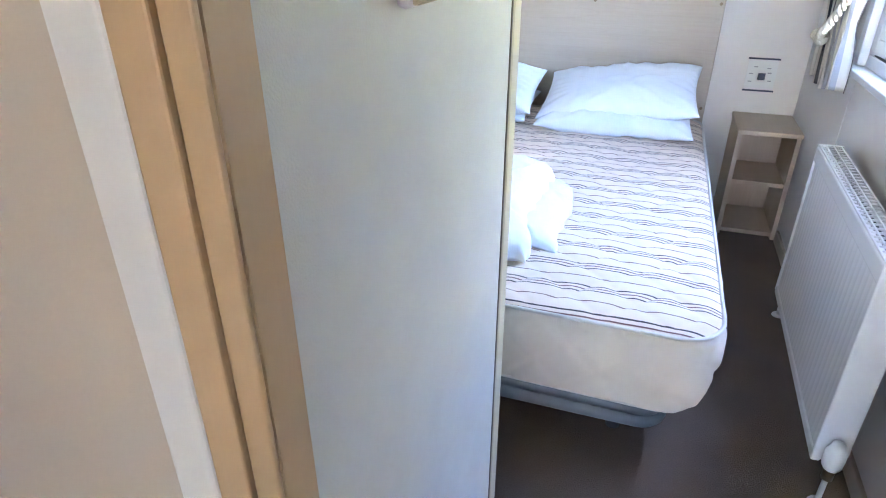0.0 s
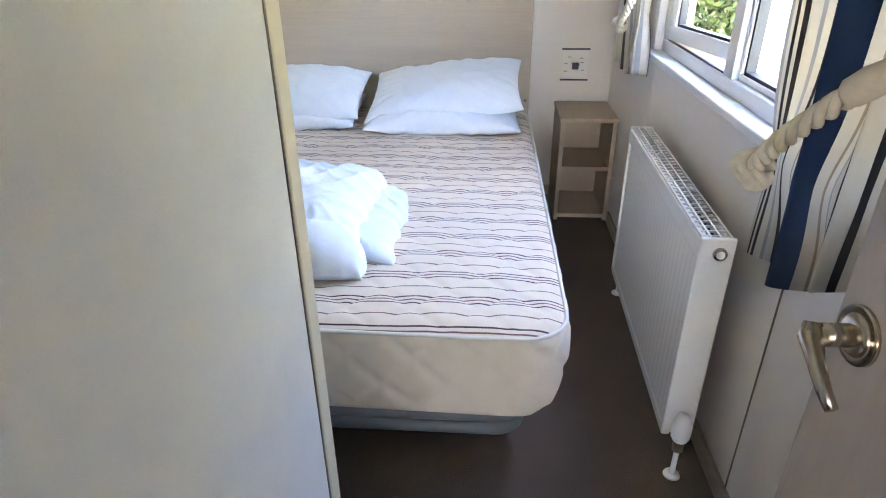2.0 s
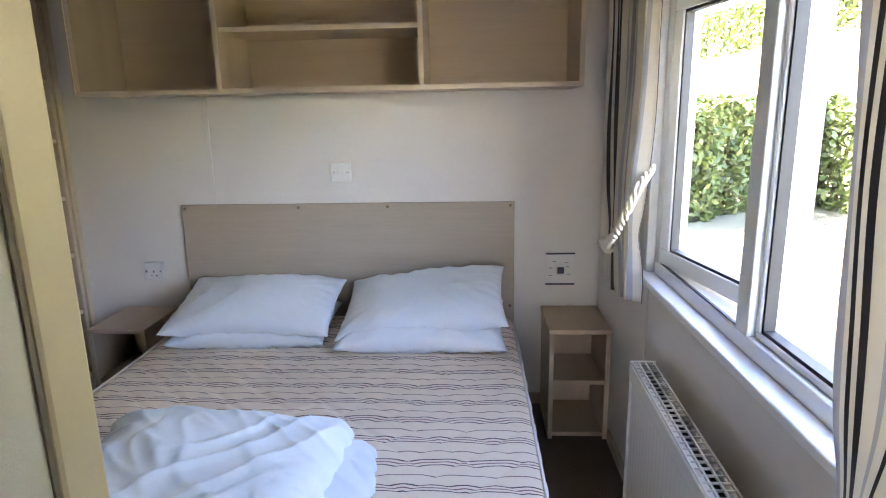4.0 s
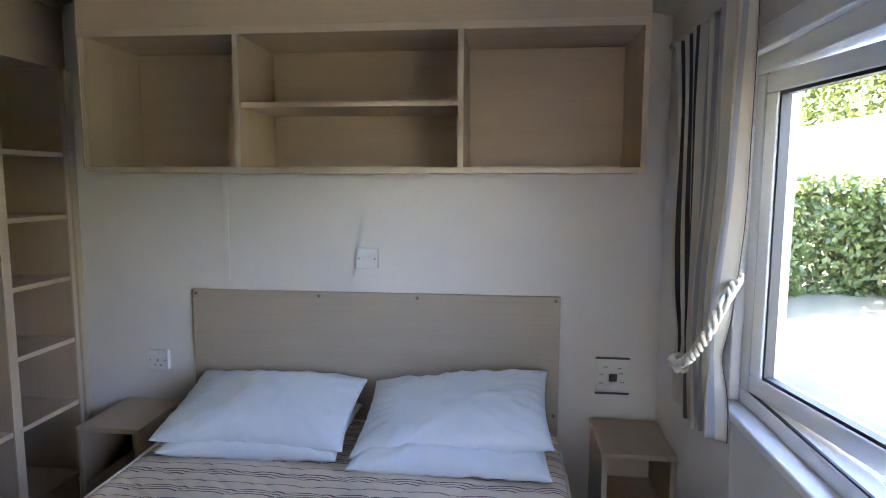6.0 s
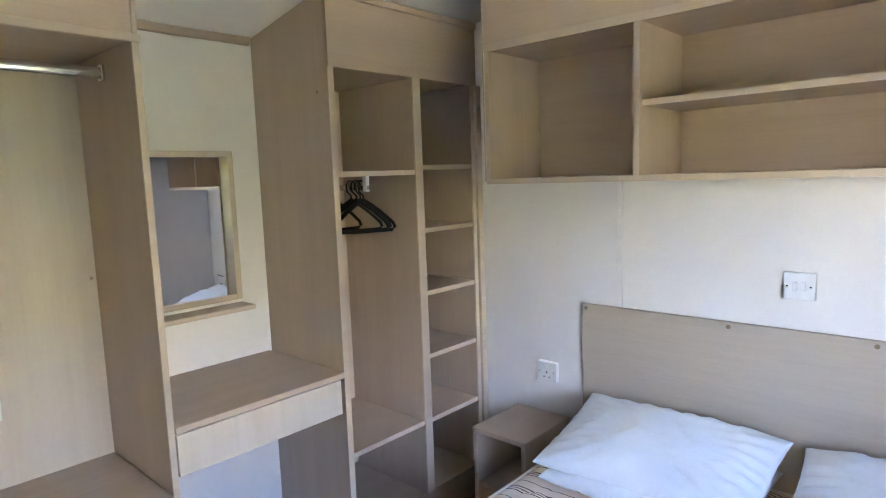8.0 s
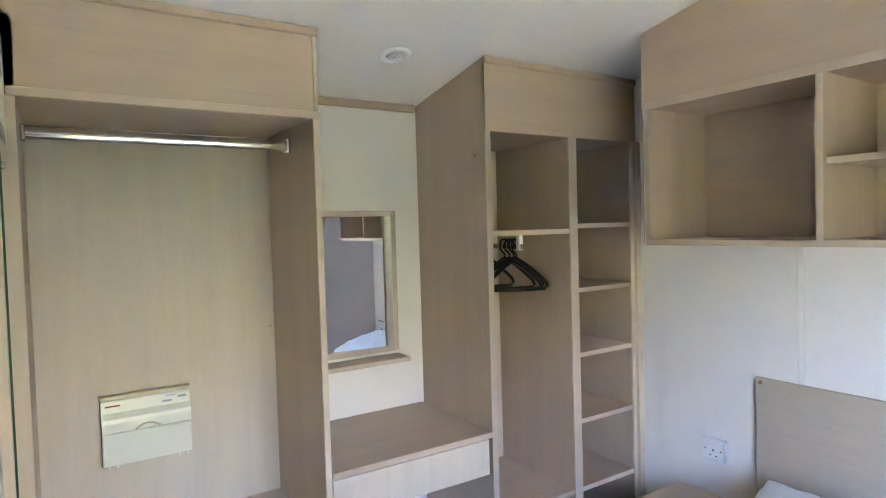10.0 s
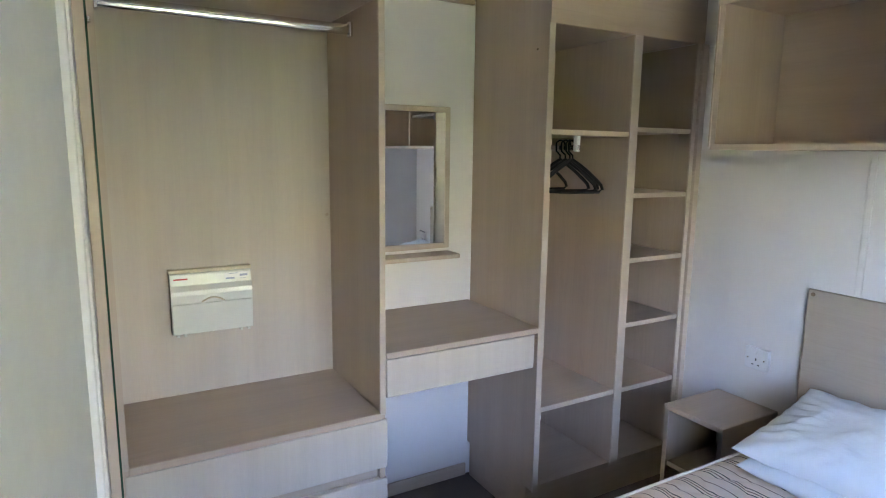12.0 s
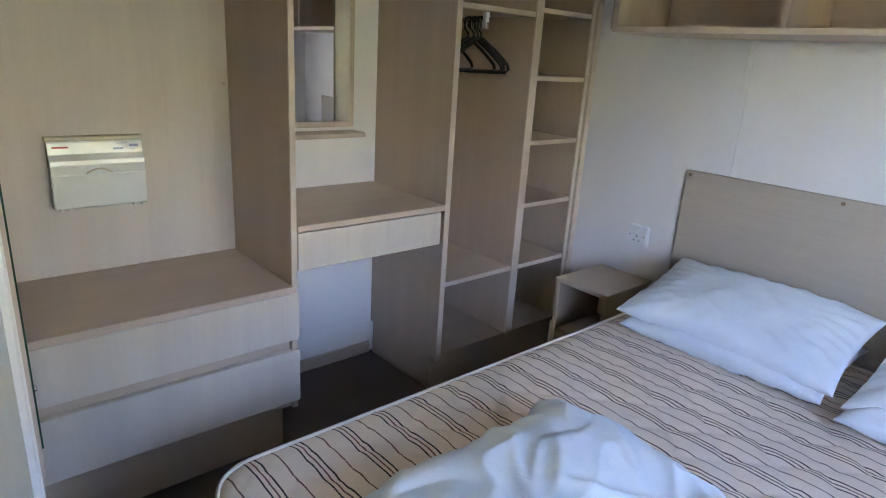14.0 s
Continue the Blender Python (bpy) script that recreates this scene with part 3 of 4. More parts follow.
shelf_in(wr, R0 + T, RM, 1.503)
shelf_in(wr, R0 + T, RM, 0.488)
for z in (1.522, 1.272, 1.018, 0.757, 0.487):
    shelf_in(wr, RM + TM, R1 - TR, z)
rb = bmesh.new()
box(rb, -1.62, WF - 0.05, 2.60, 2.612, 1.432, 1.452, 0.004, 2)
part("pull_out_rail", rb, chrome, wr, "short chrome pull-out rail")
part("rail_bracket", boxes((-1.33, -1.31, 2.596, 2.616, 1.428, 1.487), bev=0.003), plastic, wr, "white rail bracket")


def hanger(at, turn):
    """A black plastic hanger whose hook passes over the rail at its origin."""
    h = new("clothes_hanger")
    ORIGIN[h.name] = Vector((0, 0, 0))
    tagged(h, "black plastic clothes hanger on the short rail", "hanger", "hangers on the short rail")
    hk = bmesh.new()
    arc = [(0.0, 0.017 * math.cos(a), 0.004 + 0.017 * math.sin(a)) for a in np.linspace(-0.5, math.pi, 10)]
    tube(hk, arc + [(0, -0.015, -0.02), (0, 0, -0.035), (0, 0, -0.055)], 0.0035, 8)
    part("hook", smooth(hk), black_plastic, h)
    w = 0.118
    bd = bmesh.new()
    pts = [(0, 0, -0.05)] + [(0, w * s, -0.055 - 0.095 * s ** 1.3) for s in (0.25, 0.5, 0.75, 0.95)] + [(0, w, -0.160), (0, w * 0.9, -0.170), (0, 0, -0.172), (0, -w * 0.9, -0.170), (0, -w, -0.160)] + [(0, -w * s, -0.055 - 0.095 * s ** 1.3) for s in (0.95, 0.75, 0.5, 0.25)]
    tube(bd, pts, 0.0065, 8, True)
    part("body", smooth(bd), black_plastic, h)
    h.matrix_world = pose(*at, 0, 0, turn)
    return h


for x, a in ((-1.34, -28), (-1.355, -20), (-1.38, -34), (-1.41, -24), (-1.52, -10)):
    hanger((x, 2.606, 1.449), a)

sb = bmesh.new()
cyl(sb, (-1.32, R0, 1.775), (-1.32, R0 - 0.002, 1.775), 0.005, 0.005, 12)
part("screw_cap", smooth(sb), pipe_grey, wr)

# mirror with its little shelf over the dressing table
mr = thing("wall_mirror", (WEST, 2.13, 1.04), "small wood-framed wall mirror above the dressing table", "mirror")
M0, M1, Z0, Z1 = 1.94, 2.292, 1.035, 1.595
part("frame", boxes((WEST, WEST + 0.022, M0, M0 + 0.024, Z0, Z1), (WEST, WEST + 0.022, M1 - 0.024, M1, Z0, Z1), (WEST, WEST + 0.022, M0 + 0.024, M1 - 0.024, Z0, Z0 + 0.022), (WEST, WEST + 0.022, M0 + 0.024, M1 - 0.024, Z1 - 0.022, Z1), bev=0.003, seg=2), lip, mr)
part("mirror_glass", prism(bmesh.new(), [(WEST + 0.001, M0 + 0.022), (WEST + 0.002, M0 + 0.022), (WEST + 0.0205, M1 - 0.022), (WEST + 0.001, M1 - 0.022)], Z0 + 0.018, Z1 - 0.018, 2), mirror_mat, mr, "silvered glass")
ms = single("mirror_shelf", boxes((WEST, WEST + 0.10, M0 - 0.01, M1 + 0.008, 1.003, 1.021), bev=0.004, seg=2), lip, (WEST, 2.13, 1.003), "narrow wooden shelf below the mirror", "shelf")

# long mirror on a board
lm = thing("long_mirror", (-1.09, 1.042, 0.46), "frameless long mirror on a pale wooden board", "mirror")
part("board", boxes((-1.238, -0.935, 1.041, 1.060, 0.42, 1.76), bev=0.001), lip, lm)
part("mirror_glass", boxes((-1.228, -0.945, 1.060, 1.064, 0.50, 1.72)), mirror_mat, lm, "silvered glass")
part("glass_edge", boxes((-0.945, -0.9435, 1.0602, 1.0642, 0.50, 1.72)), glass_edge, lm, "green polished glass edge")
for z in (0.63, 1.66):
    cb = bmesh.new()
    cyl(cb, (-0.965, 1.064, z), (-0.965, 1.070, z), 0.008, 0.006, 14)
    part("mirror_screw", smooth(cb), chrome, lm, "chrome dome screw")

# consumer unit
cu = thing("consumer_unit", (-1.694, 1.37, 0.82), "glossy cream consumer unit on the wardrobe back", "fuse box")
C0, C1 = 1.238, 1.492
# the case swells forward along its upper half, so that its top front turns up to the light
prof = [(-1.694, 0.825), (-1.655, 0.825), (-1.652, 0.93), (-1.650, 0.955), (-1.652, 0.968), (-1.664, 0.985), (-1.668, 1.018), (-1.671, 1.024), (-1.694, 1.024)]
cb = bmesh.new()
ends = [[cb.verts.new((x, y, z)) for x, z in prof] for y in (C0, C1)]
for k in range(len(prof)):
    cb.faces.new((ends[0][k], ends[0][(k + 1) % len(prof)], ends[1][(k + 1) % len(prof)], ends[1][k]))
cb.faces.new(ends[0]), cb.faces.new(ends[1][::-1])
bmesh.ops.bevel(cb, geom=cb.edges[:], offset=0.0015, segments=2, affect="EDGES", profile=0.5)
part("case", cb, cream_gloss, cu)
part("flap", boxes((-1.6525, -1.6475, C0 + 0.002, C1 - 0.002, 0.828, 0.926), bev=0.0015, seg=2), cream_gloss, cu, "glossy hinged flap")
fb = bmesh.new()
tube(fb, [(-1.650, 1.33 + 0.07 * k / 10, 0.929 + 0.013 * math.sin(math.pi * k / 10)) for k in range(11)], 0.0025, 6)
part("finger_pull", smooth(fb), cream, cu, "half-moon finger pull")
part("top_ridge", boxes((-1.694, -1.668, C0 - 0.003, C1 + 0.003, 1.0245, 1.036), bev=0.002), cream, cu, "dull cream top ridge")
for y in (C0 + 0.012, C0 + 0.034, C1 - 0.045, C1 - 0.02):
    part("hinge_lug", boxes((-1.662, -1.649, y, y + 0.009, 0.819, 0.8275), bev=0.001), cream_gloss, cu)
part("sticker", boxes((-1.6672, -1.6655, 1.405, 1.486, 0.987, 1.017)), enamel, cu, "white sticker with blue print")
for y0, y1, z, h in ((1.41, 1.438, 0.991, 0.009), (1.455, 1.480, 1.002, 0.007), (1.42, 1.45, 1.012, 0.002), (1.455, 1.475, 0.992, 0.003)):
    part("print_bar", boxes((-1.6655, -1.6651, y0, y1, z, z + h)), blue_print, cu)
part("maker_bar", boxes((-1.6690, -1.6655, 1.25, 1.292, 1.003, 1.008)), red_bar, cu, "red print")

# ---- overhead open cupboard ----
OF, OX0, OX1, OZ0, OZ1 = 2.865, -0.95, 0.98, 1.44, 1.905
oc = thing("overhead_cupboard", (0.0, 3.0, OZ0), "open ash-effect overhead cupboard of three bays above the bed", "cupboard", "fitted bedroom furniture")
part("bottom_board", boxes((OX0, OX1, OF, NORTH - 0.002, OZ0, OZ0 + T)), ash_x, oc)
part("top_board", boxes((OX0, OX1, OF + 0.004, NORTH - 0.002, OZ1, OZ1 + T)), ash_x, oc)
for x in (OX0, -0.395, 0.372, OX1 - T):
    part("upright", boxes((x, x + T, OF, NORTH - 0.002, OZ0 + T, OZ1)), ash_v, oc)
    part("edge_strip", boxes((x, x + T, OF - 0.003, OF, OZ0 + T, OZ1)), lip, oc)
part("edge_strip", boxes((OX0, OX1, OF - 0.003, OF, OZ0, OZ0 + T)), lip, oc)
part("back_panel", boxes((OX0 + T, OX1 - T, NORTH - 0.012, NORTH - 0.004, OZ0 + T, OZ1)), ash_x, oc)
part("shelf", boxes((-0.377, 0.372, OF + 0.02, NORTH - 0.012, 1.662, 1.662 + T)), ash_x, oc)
part("edge_strip", boxes((-0.377, 0.372, OF + 0.017, OF + 0.02, 1.662, 1.662 + T)), lip, oc)
fp = [(OX0, OZ1), (OX1, OZ1), (OX1, ceil_z(OX1) - 0.004), (RIDGE, ceil_z(RIDGE) - 0.004), (OX0, ceil_z(OX0) - 0.004)]
part("fascia", prism(bmesh.new(), fp, OF - 0.004, OF + 0.013, 1), ash_x, oc, "ash-effect upper fascia")
part("end_strip", boxes((OX0 - 0.006, OX0, OF - 0.006, OF + 0.012, OZ0 + 0.01, ceil_z(OX0) - 0.01)), lip, oc)
part("cover_strip", boxes((OX0, OX1, OF - 0.008, OF - 0.004, OZ1 - 0.004, OZ1 + 0.022), bev=0.001), lip, oc)

# ---- wall plates ----
def plate(name, x, z, w, h, label, cat, toggles):
    p = thing(name, (x, NORTH, z), label, cat)
    part("plate", boxes((x - w / 2, x + w / 2, NORTH - 0.022, NORTH, z - h / 2, z + h / 2), bev=0.003, seg=2), plastic, p)
    for i, (dx, dz, tw, th) in enumerate(toggles):
        part("rocker", boxes((x + dx - tw / 2, x + dx + tw / 2, NORTH - 0.026, NORTH - 0.022, z + dz - th / 2, z + dz + th / 2), bev=0.001), plastic, p)
    for s in (-1, 1):
        sb = bmesh.new()
        cyl(sb, (x + s * w * 0.36, NORTH - 0.0235, z), (x + s * w * 0.36, NORTH - 0.022, z), 0.003, 0.003, 10)
        part("screw", sb, steel, p)
    return p


plate("light_switch", -0.012, 1.106, 0.088, 0.084, "white surface light switch above the headboard", "light switch", [(-0.01, 0, 0.012, 0.026), (0.012, 0, 0.012, 0.026)])
so = plate("wall_socket", -0.912, 0.662, 0.09, 0.082, "white single power socket beside the bed", "socket", [(0.0, 0.022, 0.014, 0.012)])
for dx, dz, tw, th in ((0, -0.002, 0.005, 0.009), (-0.012, -0.022, 0.008, 0.004), (0.012, -0.022, 0.008, 0.004)):
    part("pin_hole", boxes((-0.912 + dx - tw / 2, -0.912 + dx + tw / 2, NORTH - 0.0228, NORTH - 0.0218, 0.662 + dz - th / 2, 0.662 + dz + th / 2)), dark_foot, so)
nc = thing("notice_card", (0.957, NORTH, 0.585), "white notice card in a clear holder with dark edges", "notice")
part("card", boxes((0.896, 1.018, NORTH - 0.004, NORTH, 0.588, 0.728)), plastic, nc)
for z in (0.584, 0.725):
    part("holder_bar", boxes((0.892, 1.022, NORTH - 0.009, NORTH - 0.004, z, z + 0.007)), navy_bar, nc, "dark holder edge")
part("print_block", boxes((0.945, 0.975, NORTH - 0.005, NORTH - 0.004, 0.635, 0.665)), navy_bar, nc)
for x, z in ((0.915, 0.66), (0.99, 0.665), (0.93, 0.69), (0.985, 0.685), (0.915, 0.625), (0.995, 0.63)):
    part("print_bar", boxes((x - 0.008, x + 0.008, NORTH - 0.005, NORTH - 0.004, z, z + 0.004)), faint_ink, nc)

# ---- headboard ----
hd = thing("headboard", (0, NORTH, 0.30), "flat ash-effect headboard screwed to the wall", "headboard")
part("panel", boxes((-0.75, 0.75, NORTH - 0.018, NORTH - 0.0045, 0.28, 0.968), bev=0.002), head_mat, hd)
for x, z in ((-0.732, 0.951), (-0.212, 0.951), (0.189, 0.951), (0.732, 0.951), (0.732, 0.49), (-0.732, 0.49)):
    sb = bmesh.new()
    cyl(sb, (x, NORTH - 0.021, z), (x, NORTH - 0.018, z), 0.007, 0.007, 12)
    part("screw", sb, pipe_grey, hd, "dark screw cap")


# ---- nightstands ----
def nightstand(x0):
    w, y0, h = 0.246, 2.872, 0.488
    n = thing("nightstand", (x0 + w / 2, 3.03, 0), "narrow ash-effect nightstand with two open shelves", "nightstand", "nightstands beside the bed")
    part("top", boxes((x0 - 0.004, x0 + w + 0.004, y0 - 0.004, NORTH - 0.014, h - 0.02, h), bev=0.004, seg=2), ash_y, n)
    for x in (x0, x0 + w - T):
        s = part("side", boxes((x, x + T, y0 + 0.004, NORTH - 0.02, 0.0, h - 0.02)), ash_v, n)
        part("edge", boxes((x, x + T, y0 + 0.001, y0 + 0.004, 0.0, h - 0.02)), lip, s)
    part("back", boxes((x0 + T, x0 + w - T, NORTH - 0.03, NORTH - 0.024, 0.02, h - 0.02)), ash_v, n)
    part("shelf", boxes((x0 + T, x0 + w - T, y0 + 0.012, NORTH - 0.03, 0.243, 0.243 + T)), ash_y, n)
    part("bottom", boxes((x0 + T, x0 + w - T, y0 + 0.006, NORTH - 0.03, 0.012, 0.012 + T)), ash_y, n)
    return n


n1 = nightstand(0.876)
n2 = copy_thing(n1, Matrix.Translation((-1.064 + 0.123, 3.036, 0)))

# ---- bed ----
BX0, BX1, BY0, BY1, BZ0, BZ1 = -0.738, 0.742, 1.284, 3.165, 0.206, 0.452
bed = thing("bed_base", (0, 2.2, 0), "low grey metal bed base on short legs", "bed")
for z in (0.180, 0.140):
    rl = bmesh.new()
    loop = []
    for qx, qy, a0 in ((0.59, 1.396, 270), (0.59, 3.06, 0), (-0.66, 3.06, 90), (-0.66, 1.396, 180)):
        loop += [(qx + 0.055 * math.cos(radians(a0 + 15 * k)), qy + 0.055 * math.sin(radians(a0 + 15 * k)), z) for k in range(7)]
    tube(rl, loop, 0.0205, 12, True)
    part("rail", smooth(rl), base_metal, bed, "grey metal tube rail with rounded corners")
for i in range(9):
    y = 1.5 + i * 0.19
    part("slat", boxes((-0.70, 0.63, y, y + 0.06, 0.2015, 0.2045)), ash_x, bed)
for x in (-0.58, 0.54):
    for y in (1.46, 2.95):
        lb = bmesh.new()
        cyl(lb, (x, y, 0.0), (x, y, 0.200), 0.020, 0.022, 16)
        leg = part("leg", smooth(lb), dark_foot, bed)


def mattress():
    """Quilted slab: puffed diamonds on top, softer ones on the sides, rounded corners."""
    bm = bmesh.new()
    nx, ny, R = 190, 232, 0.11
    cx, cy, hx, hy = (BX0 + BX1) / 2, (BY0 + BY1) / 2, (BX1 - BX0) / 2, (BY1 - BY0) / 2

    def quilt(a, b):
        p = 0.155
        u, w = (a + b) / p, (a - b) / p
        d = min(abs(u - round(u)), abs(w - round(w)))
        return min(1.0, d * 5.0) ** 0.6

    grid = []
    for j in range(ny + 1):
        row = []
        for i in range(nx + 1):
            u, w = -1 + 2 * i / nx, -1 + 2 * j / ny
            x, y = u * hx, w * hy
            ox, oy = abs(x) - (hx - R), abs(y) - (hy - R)
            if ox > 0 and oy > 0:
                k = max(ox, oy) / max(1e-6, math.hypot(ox, oy))
                x, y = math.copysign(hx - R + ox * k, x), math.copysign(hy - R + oy * k, y)
            edge = min(hx - abs(u * hx), hy - abs(w * hy))
            e = min(1.0, edge / 0.05)
            z = BZ1 - 0.014 * (1 - e) ** 2
            z += (0.0065 * quilt(x, y) - 0.0045 + 0.008 * noise.noise((x * 2.4, y * 2.4, 0.3)) + 0.0030 * noise.noise((x * 13, y * 13, 1.3))) * e
            row.append(bm.verts.new((cx + x, cy + y + 0.03 * (hx - x) / (2 * hx) * (hy - y) / (2 * hy), z)))
        grid.append(row)
    for j in range(ny):
        for i in range(nx):
            bm.faces.new((grid[j][i], grid[j][i + 1], grid[j + 1][i + 1], grid[j + 1][i]))
    ring = [grid[0][i] for i in range(nx)] + [grid[j][nx] for j in range(ny)] + [grid[ny][i] for i in range(nx, 0, -1)] + [grid[j][0] for j in range(ny, 0, -1)]
    loop = [v.co.copy() for v in ring]
    return bm, loop, cx, cy


mt = thing("mattress", (0, 2.2, BZ0), "quilted cream mattress with brown, red and black stripes", "mattress")
mb, loop, mcx, mcy = mattress()
part("top_panel", smooth(mb), ticking_top, mt, "striped quilted top")
sb, rings = bmesh.new(), []
NZ, arc_len, L = 20, 0.0, []
for k, p in enumerate(loop):
    if k:
        arc_len += (p - loop[k - 1]).length
    L.append(arc_len)
for j in range(NZ + 1):
    f = j / NZ
    z = BZ0 + (BZ1 - 0.014 - BZ0) * (1 - f)
    ring = []
    for k, p in enumerate(loop):
        out = Vector((p.x - mcx, p.y - mcy, 0))
        nrm = Vector((math.copysign(max(0, abs(out.x) - 0.637), out.x), math.copysign(max(0, abs(out.y) - 0.83), out.y), 0))
        nrm = nrm.normalized() if nrm.length > 0 else out.normalized()
        a, c = L[k] / 0.15, z / 0.15
        d = min(abs((a + c) - round(a + c)), abs((a - c) - round(a - c)))
        puff = 0.0105 * min(1, d * 5) ** 0.6 + 0.009 * math.sin(math.pi * f) + 0.0012 * noise.noise((L[k] * 9, z * 14, 0))
        q = p + nrm * ((puff if 0 < j < NZ else 0.0) - 0.022 * f * f)
        ring.append(sb.verts.new((q.x, q.y, z)))
    rings.append(ring)
n = len(loop)
for j in range(NZ):
    for k in range(n):
        sb.faces.new((rings[j][k], rings[j][(k + 1) % n], rings[j + 1][(k + 1) % n], rings[j + 1][k]))
sb.faces.new(rings[-1])
part("side_border", smooth(sb), ticking_side, mt, "cream quilted border")
for z, k in ((BZ1 - 0.012, 1.003), (BZ0 + 0.004, 0.977)):
    pb = bmesh.new()
    tube(pb, [(mcx + (p.x - mcx) * k, mcy + (p.y - mcy) * k, z) for p in loop[::3]], 0.005, 8, True)
    part("piping", smooth(pb), piping_mat, mt, "white piping")


def pillow(name, m, w, d, h, seed, label, group):
    bm = bmesh.new()
    n = 56
    def pt(u, v, s):
        e = (1 - abs(u) ** 2.6) * (1 - abs(v) ** 2.4)
        t = max(0.0, e) ** 0.43
        pin = 1 - 0.13 * (1 - abs(u) ** 2) * abs(v) ** 3
        pinx = 1 - 0.06 * (1 - abs(v) ** 2) * abs(u) ** 3
        x, y = u * w / 2 * pinx, v * d / 2 * pin
        cr = noise.noise((x * 9 + seed, y * 9, s)) * 0.005 + noise.noise((x * 4 + seed, y * 5, s + 3)) * 0.015
        rad = math.atan2(v, u)
        ridge = 0.011 * (1 - abs(noise.noise((x * 7 + seed, y * 9, s + 5)))) ** 6
        pleat = ridge + 0.016 * math.sin(rad * 26 + seed + 3 * noise.noise((u * 2, v * 2, seed))) * max(abs(u), abs(v)) ** 4 * t ** 0.5
        z = s * (h / 2) * t * (1 + 0.16 * noise.noise((x * 2.5 + seed, y * 2.5, 7))) + (cr + pleat) * t
        return (x, y, z)
    top, bot = {}, {}
    for i in range(n + 1):
        for j in range(n + 1):
            u, v = math.sin(math.pi / 2 * (-1 + 2 * i / n)), math.sin(math.pi / 2 * (-1 + 2 * j / n))
            top[i, j] = bm.verts.new(pt(u, v, 1))
            bot[i, j] = top[i, j] if i in (0, n) or j in (0, n) else bm.verts.new(pt(u, v, -1))
    for i in range(n):
        for j in range(n):
            bm.faces.new((top[i, j], top[i + 1, j], top[i + 1, j + 1], top[i, j + 1]))
            bm.faces.new((bot[i, j], bot[i, j + 1], bot[i + 1, j + 1], bot[i + 1, j]))
    ob = finish(name, smooth(bm), pillow_mat)
    ob.matrix_world = m
    return tagged(ob, label, "pillow", group)


G = "pillows on the bed"
pillow("pillow", pose(-0.335, 2.915, 0.505, 5, 0, 1), 0.63, 0.42, 0.12, 1.7, "plump white pillow lying flat beneath another", G)
pillow("pillow", pose(0.365, 2.885, 0.512, 6, 0, -1), 0.66, 0.47, 0.125, 5.1, "plump white pillow lying flat beneath another", G)
pillow("pillow", pose(-0.335, 2.92, 0.579, 15, 1, 1), 0.675, 0.43, 0.14, 9.4, "white pillow leaning back on the headboard", G)
pillow("pillow", pose(0.365, 2.912, 0.596, 16, -6, -2), 0.675, 0.44, 0.14, 13.2, "white pillow leaning back on the headboard", G)


def fold(x0, x1, y0, y1, z0, h, seed, slump):
    """One soft fold of the duvet: rolled edges, a crumpled top with sharp creases."""
    bm = bmesh.new()
    nx, ny = 130, 110

    def sheet(u, v, s):
        x = (x0 + x1) / 2 + u * (x1 - x0) / 2 + 0.028 * noise.noise((v * 2.2, u * 0.6, seed)) * abs(u) + 0.012 * noise.noise((v * 7, u, seed + 2)) * abs(u) ** 3
        y = (y0 + y1) / 2 + v * (y1 - y0) / 2 + 0.035 * noise.noise((u * 1.9, v * 0.6, seed + 4)) * abs(v) + 0.010 * noise.noise((u * 8, v, seed + 6)) * abs(v) ** 3
        e = max(0.0, (1 - abs(u) ** 5) * (1 - abs(v) ** 5)) ** 0.34
        lump = 1 + 0.15 * noise.noise((x * 3.0 + seed, y * 3.2, 2.2))
        p = 0.75 * x + 0.66 * y
        q = -0.66 * x + 0.75 * y
        w = noise.noise((x * 4, y * 4, seed + 9)) * 0.5
        crease = 0.013 * (1 - abs(noise.noise((p * 4.5 + w, q * 11, seed)))) ** 5
        crease += 0.008 * (1 - abs(noise.noise((p * 15, q * 6 + w, seed + 1)))) ** 6
        crease -= 0.010 * (1 - abs(noise.noise((p * 3.2, q * 3.6 + w, seed + 3)))) ** 9
        z = z0 + ((h * lump + crease) * e if s > 0 else 0.0)
        if s > 0:
            z -= slump * max(0.0, v - 0.35) / 0.65 * e
        return (x, y, z)
    top, bot = {}, {}
    for i in range(nx + 1):
        for j in range(ny + 1):
            u, v = math.sin(math.pi / 2 * (-1 + 2 * i / nx)), math.sin(math.pi / 2 * (-1 + 2 * j / ny))
            top[i, j] = bm.verts.new(sheet(u, v, 1))
            bot[i, j] = top[i, j] if i in (0, nx) or j in (0, ny) else bm.verts.new(sheet(u, v, -1))
    for i in range(nx):
        for j in range(ny):
            bm.faces.new((top[i, j], top[i + 1, j], top[i + 1, j + 1], top[i, j + 1]))
            bm.faces.new((bot[i, j], bot[i, j + 1], bot[i + 1, j + 1], bot[i + 1, j]))
    return smooth(bm)


dv = thing("duvet", (-0.1, 1.8, BZ1), "crumpled white duvet folded on the striped mattress", "duvet")
part("lower_fold", fold(-0.36, 0.315, 1.58, 2.02, BZ1 + 0.003, 0.062, 4.4, 0.0), duvet_mat, dv)
part("upper_fold", fold(-0.415, 0.245, 1.478, 2.075, BZ1 + 0.012, 0.122, 1.3, 0.0), duvet_mat, dv)

